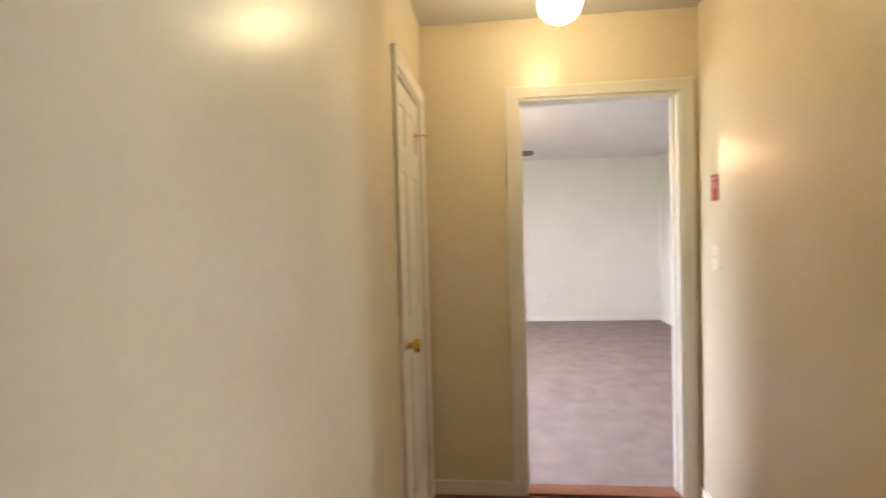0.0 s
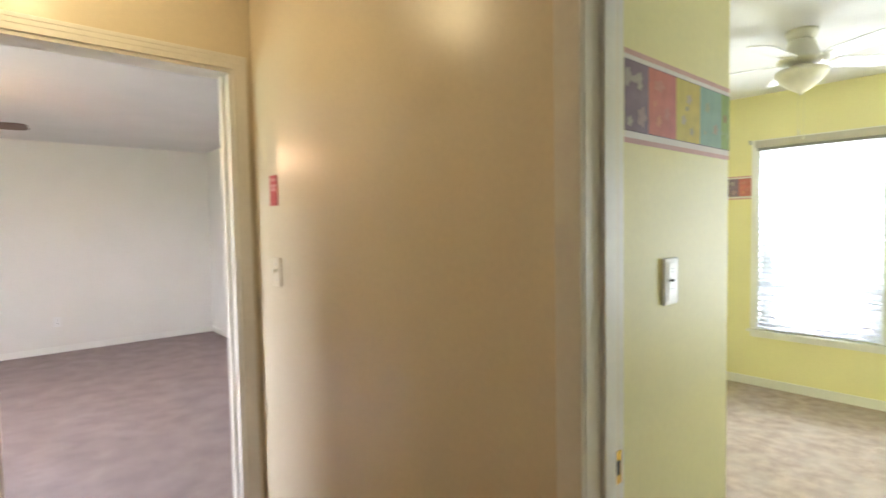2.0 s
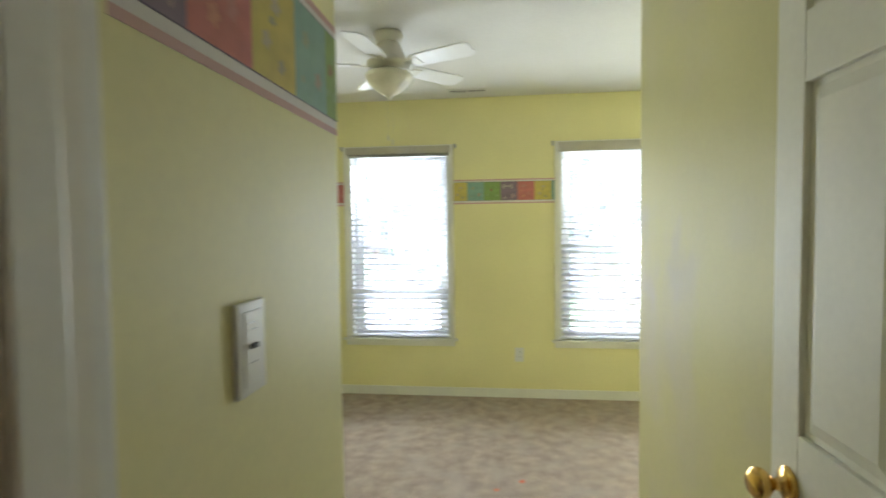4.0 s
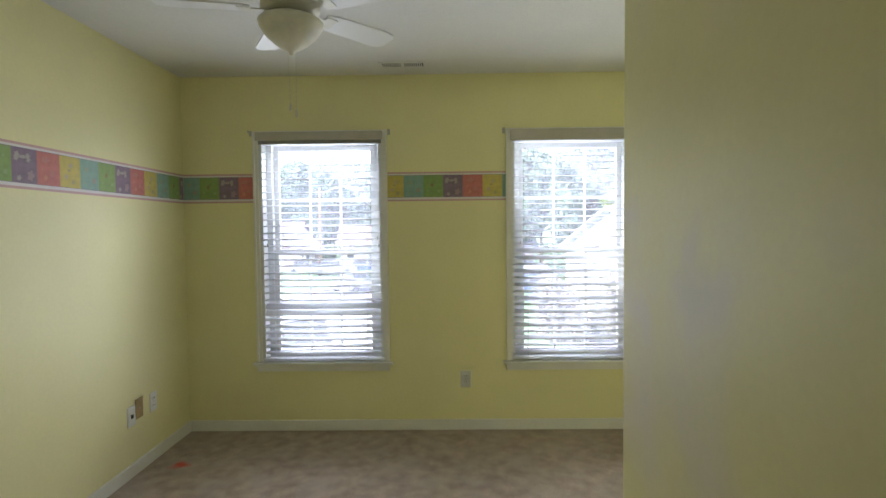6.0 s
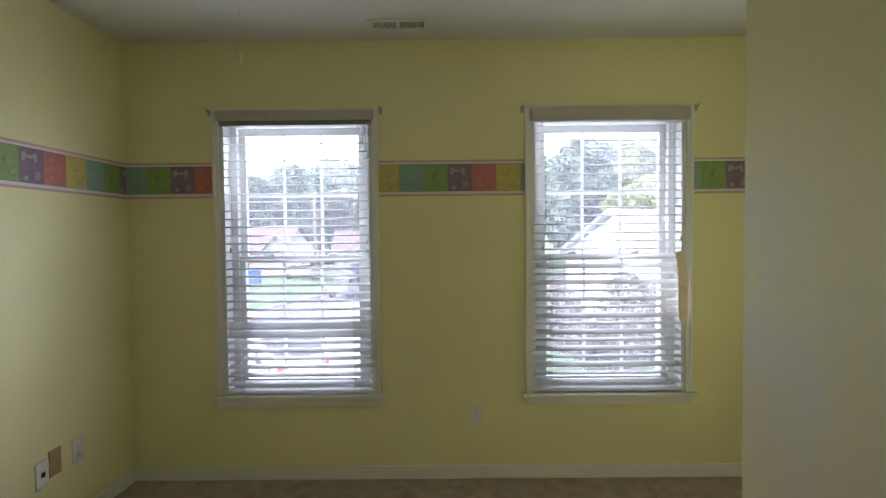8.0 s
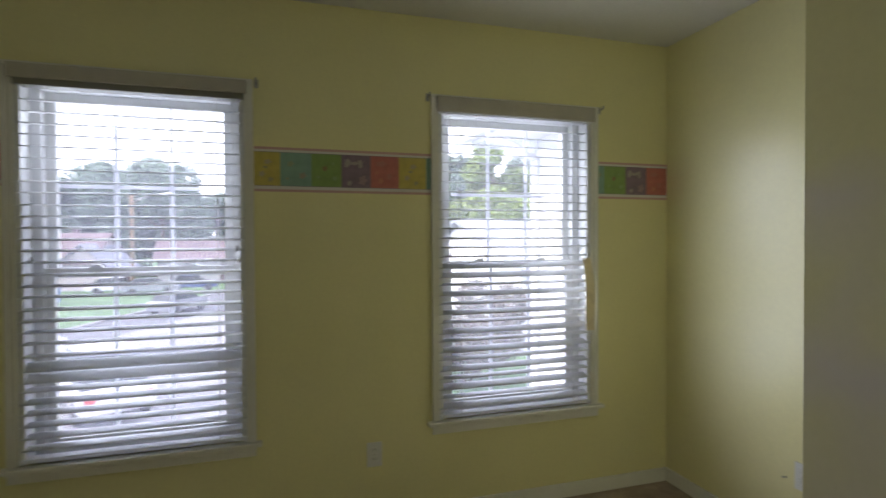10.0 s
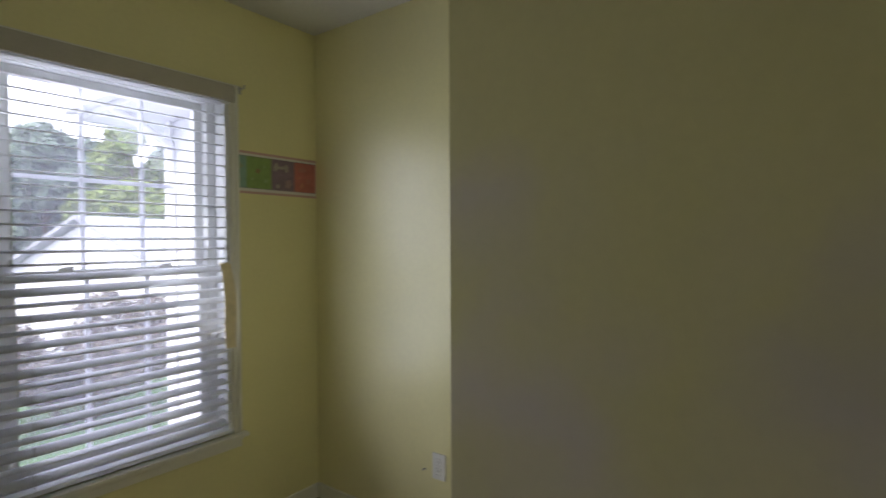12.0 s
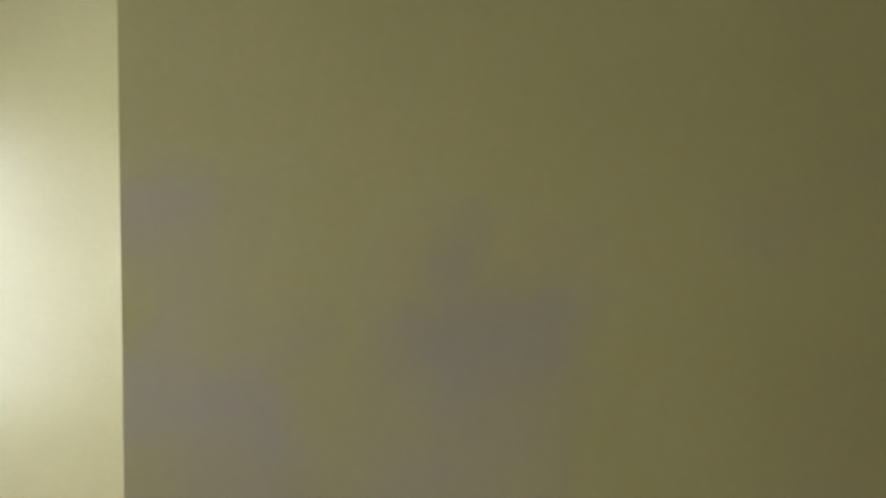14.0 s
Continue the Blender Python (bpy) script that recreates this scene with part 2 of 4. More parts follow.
SQUARES = {
    "purple": mat("border_purple", (0.24, 0.17, 0.23), 0.6, vary=0.15, scale=25, fine=0.0),
    "red": mat("border_red", (0.54, 0.18, 0.16), 0.6, vary=0.12, scale=25, fine=0.0),
    "yellow": mat("border_yellow", (0.58, 0.48, 0.13), 0.6, vary=0.12, scale=25, fine=0.0),
    "teal": mat("border_teal", (0.25, 0.40, 0.34), 0.6, vary=0.12, scale=25, fine=0.0),
    "green": mat("border_green", (0.25, 0.37, 0.12), 0.6, vary=0.12, scale=25, fine=0.0),
}
MOTIF = {
    "purple": (mat("motif_cream", (0.42, 0.36, 0.34), 0.6, vary=0.1, fine=0.0), mat("motif_rose", (0.38, 0.26, 0.28), 0.6, vary=0.1, fine=0.0)),
    "red": (mat("motif_pale_grey", (0.52, 0.22, 0.19), 0.6, vary=0.1, fine=0.0), mat("motif_sand", (0.60, 0.26, 0.18), 0.6, vary=0.1, fine=0.0)),
    "yellow": (mat("motif_lilac", (0.50, 0.43, 0.26), 0.6, vary=0.1, fine=0.0), mat("motif_olive", (0.40, 0.36, 0.20), 0.6, vary=0.1, fine=0.0)),
    "teal": (mat("motif_coral", (0.38, 0.32, 0.25), 0.6, vary=0.1, fine=0.0), mat("motif_tan", (0.34, 0.38, 0.25), 0.6, vary=0.1, fine=0.0)),
    "green": (mat("motif_mint", (0.30, 0.42, 0.20), 0.6, vary=0.1, fine=0.0), mat("motif_brown", (0.30, 0.20, 0.10), 0.6, vary=0.1, fine=0.0)),
}
M_SIDING = mat("white_siding", (0.74, 0.75, 0.77), 0.55, vary=0.05, scale=2, fine=0.02)
M_HOUSE = mat("weathered_house_siding", (0.42, 0.41, 0.41), 0.6, vary=0.08, scale=1, fine=0.04)
M_GRASS = mat("lawn_grass", (0.055, 0.11, 0.035), 0.9, vary=0.3, scale=0.8, fine=0.3, fine_scale=12, bump=0.6, bump_scale=20)
M_ROAD = mat("grey_asphalt", (0.085, 0.085, 0.095), 0.85, vary=0.15, scale=0.5, fine=0.15, fine_scale=20)
M_CONCRETE = mat("pale_concrete", (0.18, 0.175, 0.18), 0.85, vary=0.12, scale=0.8, fine=0.1, fine_scale=15)
M_LEAF_FAR = mat("far_leaves", (0.17, 0.22, 0.165), 0.95, vary=0.45, scale=0.5, fine=0.3, fine_scale=3)
M_LEAF = mat("light_leaves", (0.24, 0.30, 0.10), 0.9, vary=0.4, scale=0.8, fine=0.3, fine_scale=4)
M_BUSH = mat("bush_leaves", (0.18, 0.16, 0.135), 0.9, vary=0.45, scale=1.5, fine=0.3, fine_scale=6)
M_BARK = mat("bark", (0.13, 0.09, 0.06), 0.9, vary=0.3, scale=6, fine=0.2)
M_POLE = mat("weathered_pole_wood", (0.34, 0.24, 0.16), 0.85, vary=0.2, scale=3, fine=0.1)
M_ROOF_RED = mat("red_brown_shingles", (0.12, 0.085, 0.09), 0.85, vary=0.2, scale=1, fine=0.2, fine_scale=8)
M_ROOF_GREY = mat("grey_shingles", (0.17, 0.175, 0.21), 0.8, vary=0.15, scale=1, fine=0.15, fine_scale=8)
M_ROOF_PALE = mat("pale_grey_shingles", (0.33, 0.34, 0.38), 0.8, vary=0.12, scale=1, fine=0.12, fine_scale=8)
M_BRICKFAR = mat("pale_house_wall", (0.34, 0.31, 0.31), 0.7, vary=0.08, scale=1, fine=0.05)
M_TYRE = mat("tyre_rubber", (0.025, 0.025, 0.025), 0.8, vary=0.1, fine=0.0)
M_CARGLASS = mat("dark_car_glass", (0.03, 0.035, 0.04), 0.1, vary=0.0, fine=0.0)
M_CAR_WHITE = mat("white_car_paint", (0.6, 0.6, 0.62), 0.25, vary=0.03, fine=0.0)
M_CAR_SILVER = mat("silver_car_paint", (0.28, 0.29, 0.31), 0.3, metal=0.4, vary=0.03, fine=0.0)
M_CAR_BLUE = mat("blue_car_paint", (0.07, 0.10, 0.20), 0.25, vary=0.03, fine=0.0)
M_BLUE_BIN = mat("blue_plastic", (0.04, 0.10, 0.32), 0.5, vary=0.05, fine=0.0)


# ---- mesh helpers ----
def bx(bm, x0, x1, y0, y1, z0, z1, bevel=0.0, mi=0):
    """A box between two corners."""
    vs = [bm.verts.new((x, y, z)) for z in (z0, z1) for y in (y0, y1) for x in (x0, x1)]
    fs = []
    for q in ((0, 2, 3, 1), (4, 5, 7, 6), (0, 1, 5, 4), (1, 3, 7, 5), (3, 2, 6, 7), (2, 0, 4, 6)):
        f = bm.faces.new([vs[i] for i in q])
        f.material_index = mi
        fs.append(f)
    if bevel > 0:
        edges = list({e for f in fs for e in f.edges})
        bmesh.ops.bevel(bm, geom=edges, offset=bevel, segments=2, affect="EDGES", profile=0.6)
    return bm


def box(x0, x1, y0, y1, z0, z1, bevel=0.0):
    return bx(bmesh.new(), x0, x1, y0, y1, z0, z1, bevel)


def lathe(profile, seg=24, axis="z", bm=None, at=(0, 0, 0)):
    """Turns (radius, height) pairs round an axis."""
    bm = bm or bmesh.new()
    rings = []
    for r, h in profile:
        ring = []
        for k in range(seg):
            a = 2 * math.pi * k / seg
            c, s = r * math.cos(a), r * math.sin(a)
            p = {"z": (c, s, h), "y": (c, h, s), "x": (h, c, s)}[axis]
            ring.append(bm.verts.new((p[0] + at[0], p[1] + at[1], p[2] + at[2])))
        rings.append(ring)
    for a, b in zip(rings, rings[1:]):
        for k in range(seg):
            bm.faces.new((a[k], a[(k + 1) % seg], b[(k + 1) % seg], b[k]))
    for ring in (rings[0], rings[-1]):
        bm.faces.new(ring)
    bmesh.ops.recalc_face_normals(bm, faces=bm.faces)
    for f in bm.faces:
        f.smooth = len(f.verts) == 4
    return bm


def rod(bm, a, b, r, seg=8):
    """A round bar from a to b."""
    a, b = Vector(a), Vector(b)
    q = (b - a).to_track_quat("Z", "Y").to_matrix()
    ends = []
    for p in (a, b):
        ends.append([bm.verts.new(p + q @ Vector((r * math.cos(2 * math.pi * k / seg), r * math.sin(2 * math.pi * k / seg), 0))) for k in range(seg)])
    for k in range(seg):
        bm.faces.new((ends[0][k], ends[0][(k + 1) % seg], ends[1][(k + 1) % seg], ends[1][k])).smooth = True
    bm.faces.new(ends[0][::-1])
    bm.faces.new(ends[1])
    return bm


def to_mesh(name, bm, *materials):
    bmesh.ops.recalc_face_normals(bm, faces=bm.faces)
    me = bpy.data.meshes.new(name)
    bm.to_mesh(me)
    bm.free()
    for m in materials:
        me.materials.append(m)
    return me


def part(name, bm, material, parent, label="", loc=(0, 0, 0), rot=(0, 0, 0)):
    """One mesh object under a thing or under a part."""
    materials = material if isinstance(material, (list, tuple)) else (material,)
    me = bm if isinstance(bm, bpy.types.Mesh) else to_mesh(name, bm, *materials)
    ob = new(name, me)
    ob.parent = parent
    ob.location = loc
    ob.rotation_euler = [radians(a) for a in rot]
    if label:
        ob["label"] = label
    return ob


def thing(name, loc=(0, 0, 0), rz=0.0, label="", category="", group="", kind=""):
    ob = new(name)
    ob.empty_display_size = 0.1
    ob.matrix_basis = pose(*loc, 0, 0, rz)
    return tagged(ob, label, category, group, kind)


def single(name, bm, material, label, category, kind="", group="", loc=(0, 0, 0)):
    materials = material if isinstance(material, (list, tuple)) else (material,)
    ob = new(name, to_mesh(name, bm, *materials))
    ob.location = loc
    return tagged(ob, label, category, group, kind)


def setting(name, bm, material, label, category):
    return single(name, bm, material, label, category, kind="structure")


# ---- structure: bedroom, hall, far room ----
H = 2.44
HH = 2.465     # hall ceiling
XE, XR, XP, XQ = -0.11, 3.59, 1.497, 2.44      # hall end wall, bedroom east wall, entry passage left and right
YH, YS, YB, YC = -4.0, -5.374, -3.267, -1.71    # hall north face, hall south face, bedroom south wall, closet corner
WIN = [(0.523, 1.368), (2.248, 3.100)]
WZ0, WZ1 = 0.482, 2.034
DX0, DX1, DZ = 1.50, 2.32, 2.06                # bedroom doorway
EY0, EY1, EZ = -4.886, -4.078, 2.066           # doorway of the hall end wall


def wall_with_windows(y0, y1, x0, x1, z0, z1):
    bm = bmesh.new()
    bx(bm, x0, x1, y0, y1, z0, WZ0)
    bx(bm, x0, x1, y0, y1, WZ1, z1)
    xs = [x0] + [v for w in WIN for v in w] + [x1]
    for a, b in zip(xs[::2], xs[1::2]):
        bx(bm, a, b, y0, y1, WZ0, WZ1)
    return bm


setting("wall_north", wall_with_windows(0, 0.08, -0.12, XR + 0.12, 0, H), M_YELLOW, "yellow painted bedroom wall with two windows", "wall")
setting("wall_north_outside", wall_with_windows(0.08, 0.17, -5.2, 4.05, -3.4, H + 0.5), M_SIDING, "white siding outside of the house", "wall")
setting("wall_west", box(-0.12, 0, YB, 0, 0, H), M_YELLOW, "yellow painted plain bedroom wall", "wall")
setting("wall_east", box(XR, XR + 0.12, YC, 0, 0, H), M_YELLOW_GLOSS, "yellow painted plain wall beside the window", "wall")
setting("wall_south", box(-0.12, XP, YB - 0.1, YB, 0, H), M_YELLOW, "yellow painted bedroom back wall", "wall")
setting("wall_passage_west", box(XP - 0.1, XP, -3.88, YB - 0.1, 0, H), M_YELLOW, "yellow painted passage wall with wallpaper border", "wall")
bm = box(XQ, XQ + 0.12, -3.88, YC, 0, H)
setting("wall_passage_east", bm, M_YELLOW_SHADE_SCUFF, "yellow passage wall painted darker for shade, with grey scuffs", "wall")
setting("wall_closet", box(XQ + 0.12, XR + 0.12, YC - 0.1, YC, 0, H), M_YELLOW, "yellow painted closet wall", "wall")
bm = bmesh.new()
bx(bm, XE, DX0, YH, -3.94, 0, HH)
bx(bm, DX1, 4.3, YH, -3.94, 0, HH)
bx(bm, DX0, DX1, YH, -3.94, DZ, HH)
setting("wall_hall_north", bm, M_CREAM, "cream painted hall wall with a bedroom doorway", "wall")
bm = bmesh.new()
bx(bm, XP - 0.1, DX0, -3.94, -3.835, 0, H)
bx(bm, DX1, XQ + 0.12, -3.94, -3.88, 0, H)
bx(bm, DX0, DX1, -3.94, -3.88, DZ, H)
setting("wall_passage_south", bm, M_YELLOW, "yellow painted wall round the bedroom doorway", "wall")
LD0, LD1, LDZ = -0.02, 0.61, 2.045
bm = bmesh.new()
bx(bm, XE - 0.12, 4.3, YS - 0.16, YS - 0.06, 0, HH)
bx(bm, XE - 0.12, LD0, YS - 0.06, YS, 0, HH)
bx(bm, LD1, 4.3, YS - 0.06, YS, 0, HH)
bx(bm, LD0, LD1, YS - 0.06, YS, LDZ, HH)
setting("wall_hall_south", bm, M_CREAM, "cream painted hall wall with a closed door", "wall")
bm = bmesh.new()
bx(bm, XE - 0.06, XE, YS, EY0, 0, HH)
bx(bm, XE - 0.06, XE, EY1, YH + 0.06, 0, HH)
bx(bm, XE - 0.06, XE, EY0, EY1, EZ, HH)
setting("wall_hall_west", bm, M_CREAM, "cream painted hall end wall with an open doorway", "wall")
FX, FN, FS = -5.38, -2.61, -7.2
bm = bmesh.new()
bx(bm, XE - 0.12, XE - 0.06, FS, EY0, 0, H)
bx(bm, XE - 0.12, XE - 0.06, EY1, FN, 0, H)
bx(bm, XE - 0.12, XE - 0.06, EY0, EY1, EZ, H)
setting("wall_far_east", bm, M_OFFWHITE, "off-white wall round the far room doorway", "wall")
setting("wall_hall_east", box(4.3, 4.42, YS - 0.16, -3.88, 0, HH), M_CREAM, "cream painted hall wall", "wall")
setting("wall_far_west", box(FX - 0.12, FX, FS, FN, 0, H), M_OFFWHITE, "off-white painted far room wall", "wall")
setting("wall_far_north", box(FX - 0.12, XE - 0.12, FN, FN + 0.12, 0, H), M_OFFWHITE, "off-white painted far room side wall", "wall")
bm = bmesh.new()
bx(bm, FX - 0.12, -2.3, FS - 0.12, FS, 0, H)
bx(bm, -0.8, XE - 0.06, FS - 0.12, FS, 0, H)
bx(bm, -2.3, -0.8, FS - 0.12, FS, 0, 0.85)
bx(bm, -2.3, -0.8, FS - 0.12, FS, 1.85, H)
setting("wall_far_south", bm, M_OFFWHITE, "off-white far room wall with a wide window opening", "wall")

setting("ceiling_bedroom", box(-0.12, XR + 0.12, -3.94, 0.08, H, H + 0.12), M_CEIL, "white textured bedroom ceiling", "ceiling")
setting("ceiling_hall", box(XE - 0.06, 4.42, YS - 0.16, -3.94, HH, HH + 0.12), M_CEIL, "white textured hall ceiling", "ceiling")
setting("ceiling_far", box(FX - 0.12, XE - 0.06, FS - 0.12, FN + 0.12, H, H + 0.12), M_CEIL, "white far room ceiling", "ceiling")
setting("floor_bedroom", box(-0.12, XR + 0.12, -3.90, 0.08, -0.1, 0), M_CARPET, "worn beige carpet with red stains", "floor")
setting("floor_far", box(FX - 0.12, XE - 0.05, FS - 0.12, FN + 0.12, -0.1, 0), M_CARPET_FAR, "mauve-brown far room carpet", "floor")
floor_hall = setting("floor_hall", box(XE - 0.05, 4.42, YS - 0.16, -3.90, -0.1, -0.012), M_SUB, "red-brown wooden hall floor", "floor")


# ---- trim ----
def board(x0, x1, y0, y1, h=0.075, bevel=0.004):
    return box(x0, x1, y0, y1, 0, h, bevel)


def baseboard(name, x0, x1, y0, y1, m, label):
    setting(name, board(x0, x1, y0, y1), m, label, "baseboard")


WHITE_BASE = "low white painted baseboard above the carpet"
baseboard("baseboard", 0.013, XR - 0.013, -0.013, 0.0, M_TRIM, WHITE_BASE)
baseboard("baseboard", 0.0, 0.013, YB, 0.0, M_TRIM, WHITE_BASE)
baseboard("baseboard", XR - 0.013, XR, YC, 0.0, M_TRIM, WHITE_BASE)
baseboard("baseboard", 0.013, XP, YB, YB + 0.013, M_TRIM, WHITE_BASE)
baseboard("baseboard", XP, XP + 0.013, -3.857, YB + 0.013, M_TRIM, WHITE_BASE)
baseboard("baseboard", XQ - 0.013, XQ, -3.88, YC + 0.013, M_TRIM, WHITE_BASE)
baseboard("baseboard", XQ, XR - 0.013, YC, YC + 0.013, M_TRIM, WHITE_BASE)
HALL_BASE = "cream-white painted hall baseboard"
baseboard("baseboard", XE, XE + 0.014, YS, EY0 - 0.06, M_TRIM_HALL, HALL_BASE)
baseboard("baseboard", XE + 0.014, DX0 - 0.06, YH - 0.014, YH, M_TRIM_HALL, HALL_BASE)
baseboard("baseboard", DX1 + 0.06, 4.3, YH - 0.014, YH, M_TRIM_HALL, HALL_BASE)
baseboard("baseboard", LD1 + 0.06, 4.3, YS, YS + 0.014, M_TRIM_HALL, HALL_BASE)
FAR_BASE = "white painted far room baseboard"
baseboard("baseboard", FX, FX + 0.014, FS, FN, M_TRIM, FAR_BASE)
baseboard("baseboard", FX + 0.014, XE - 0.12, FN - 0.014, FN, M_TRIM, FAR_BASE)


def casing_bm(w, h, cw=0.058, plain=False):
    """A door casing of three stepped boards round an opening w by h; the face looks to -y, the foot stands at z 0."""
    bm = bmesh.new()
    for k, (a, dep) in enumerate(((0.0, 0.013),) if plain else ((0.0, 0.011), (0.4, 0.0125), (0.72, 0.0145))):
        i, o = cw * a, cw - 0.0006 * (2 - k)
        bx(bm, -w / 2 - o, -w / 2 - i, -dep, 0, 0, h + i + 0.001, 0.002)
        bx(bm, w / 2 + i, w / 2 + o, -dep, 0, 0, h + i + 0.001, 0.002)
        bx(bm, -w / 2 - o, w / 2 + o, -dep - 0.0003, 0, h + i, h + o, 0.002)
    return bm


def door_frame(name, loc, rz, w, h, depth, m, label, plain=False):
    """Casing on the side that looks to -y, jamb boards and stops through the wall."""
    root = thing(name, loc, rz, label, "door frame", kind="structure")
    part("casing", casing_bm(w - 0.024, h - 0.012, 0.062, True) if plain else casing_bm(w, h), m, root)
    part("jamb", box(-w / 2 - 0.0, -w / 2 + 0.014, -0.002, depth, 0, h), m, root)
    part("jamb", box(w / 2 - 0.014, w / 2, -0.002, depth, 0, h), m, root)
    part("head_jamb", box(-w / 2 + 0.014, w / 2 - 0.014, -0.002, depth, h - 0.014, h), m, root)
    return root


# bedroom doorway, seen from the hall
df = door_frame("door_frame_1", ((DX0 + DX1) / 2, YH, 0), 0, DX1 - DX0 - 0.002, DZ - 0.001, 0.12, M_TRIM_HALL, "cream-white painted bedroom door frame with brass strike plate", True)
hw = (DX1 - DX0) / 2
part("stop", box(-hw + 0.014, -hw + 0.025, 0.050, 0.092, 0, DZ - 0.015, 0.003), M_TRIM, df)
part("stop", box(hw - 0.025, hw - 0.014, 0.050, 0.092, 0, DZ - 0.015, 0.003), M_TRIM, df)
part("jamb", box(-hw + 0.001, -hw + 0.013, 0.120, 0.141, 0, DZ - 0.015, 0.002), M_TRIM, df)
sp = part("strike_plate", box(-hw + 0.014, -hw + 0.0165, 0.100, 0.127, 0.871, 0.941, 0.001), M_BRASS, df, "brass strike plate")
part("latch_hole", box(-hw + 0.0165, -hw + 0.0172, 0.107, 0.119, 0.891, 0.921), M_DARK, sp)
# end doorway
ef = door_frame("door_frame_2", (XE, (EY0 + EY1) / 2, 0), 90, EY1 - EY0 - 0.002, EZ - 0.001, 0.125, M_TRIM_HALL, "cream-white painted door frame at the hall end")
ew = (EY1 - EY0) / 2
part("stop", box(-ew + 0.014, -ew + 0.026, 0.05, 0.08, 0, EZ - 0.015, 0.003), M_TRIM_HALL, ef)
part("stop", box(ew - 0.026, ew - 0.014, 0.05, 0.08, 0, EZ - 0.015, 0.003), M_TRIM_HALL, ef)
part("threshold", box(-ew, ew, 0.0, 0.11, 0, 0.012, 0.004), M_WOOD, ef, "dark red-brown wooden threshold")
# closed door on the hall's south side
door_frame("door_frame_3", ((LD0 + LD1) / 2, YS, 0), 180, LD1 - LD0 - 0.002, LDZ - 0.001, 0.055, M_TRIM_HALL, "cream-white painted frame of the closed hall door")


# ---- doors ----
def knob(bm, y, side):
    """A round door knob on an axis along y; side is the way it stands out."""
    pr = [(0.0, 0.0), (0.033, 0.0), (0.033, 0.005), (0.025, 0.010), (0.012, 0.013), (0.011, 0.028), (0.017, 0.034), (0.026, 0.042),
          (0.029, 0.052), (0.027, 0.062), (0.018, 0.069), (0.0, 0.071)]
    return lathe([(max(r, 0.0004), y + side * h) for r, h in pr], 20, "y", bm)


def panel_door(name, loc, rz, w, h, m, label, knob_x=0.065, th=0.035, relief=0.012):
    """Six raised panels; x runs from the latch edge, the face looks to -y."""
    root = thing(name, loc, rz, label, "door")
    st, mid = 0.090 * w / 0.74, 0.105 * w / 0.74
    pw = (w - 2 * st - mid) / 2
    rows = [(0.22, 0.84), (1.025, 1.64), (1.76, 1.925)]
    core = box(0.002, w - 0.002, relief + 0.002, th - 0.012, 0.01, h - 0.002)
    part("core", core, m, root)
    fr = bmesh.new()
    for a, b in ((0, st), (st + pw, st + pw + mid), (w - st, w)):
        bx(fr, a, b, 0, th, 0, h, 0.002)
    for k, x in enumerate((st, st + pw + mid)):
        zs = [0] + [v for r in rows for v in r] + [h]
        for a, b in zip(zs[::2], zs[1::2]):
            bx(fr, x, x + pw, 0.0004, th - 0.0004, a, b, 0.002)
    part("door_leaf", fr, m, root)
    for x in (st, st + pw + mid):
        for a, b in rows:
            pm = bmesh.new()
            rings = []
            for inset, dep in ((0.0, relief), (0.012, relief + 0.0005), (0.036, relief / 3), (0.040, relief / 3)):
                rings.append([pm.verts.new(p) for p in ((x + inset, dep, a + inset), (x + pw - inset, dep, a + inset), (x + pw - inset, dep, b - inset), (x + inset, dep, b - inset))])
            for r0, r1 in zip(rings, rings[1:]):
                for k in range(4):
                    pm.faces.new((r0[k], r0[(k + 1) % 4], r1[(k + 1) % 4], r1[k]))
            pm.faces.new(rings[-1])
            pm.faces.new([pm.verts.new(v.co + Vector((0, 0.004, 0))) for v in rings[0]][::-1])
            part("panel", pm, m, root)
    kb = bmesh.new()
    knob(kb, 0.0, -1)
    part("door_knob", kb, M_BRASS, root, "round polished brass knob", loc=(knob_x, 0, 0.925))
    kb = bmesh.new()
    knob(kb, th, 1)
    part("door_knob", kb, M_BRASS, root, "round polished brass knob", loc=(knob_x, 0, 0.925))
    part("latch_plate", box(-0.0015, 0.0005, 0.006, th - 0.006, 0.895, 0.955), M_BRASS, root)
    return root


bd = panel_door("bedroom_door", (2.319, -3.162, 0.012), -90, 0.735, 2.03, M_DOOR, "white six-panel door standing open against the yellow wall")
for z in (0.25, 1.05, 1.82):
    hg = bmesh.new()
    rod(hg, (0.737, 0.037, z - 0.045), (0.737, 0.037, z + 0.045), 0.006)
    part("hinge", hg, M_BRASS, bd)
hd = panel_door("hall_door", (LD1 - 0.017, YS - 0.012, 0.01), 180, LD1 - LD0 - 0.036, 2.015, M_TRIM_HALL, "cream-white six-panel door, closed, with brass knob", th=0.034, relief=0.006)
hk = thing("door_hook", (0.10, YS - 0.008, 1.86), 0, "thin brass hook with a pink tag on the hall door", "hook")
hb = bmesh.new()
rod(hb, (0, 0.0, 0), (0, 0.07, 0.004), 0.004)
rod(hb, (0, 0.07, 0.004), (0, 0.072, 0.020), 0.004)
bx(hb, -0.014, 0.014, -0.004, 0.002, -0.03, 0.02, 0.001)
part("hook_arm", hb, M_BRASS, hk)
part("tag", box(-0.016, 0.016, 0.002, 0.005, -0.085, -0.025, 0.001), M_PINKTAG, hk, "small pink paper tag")


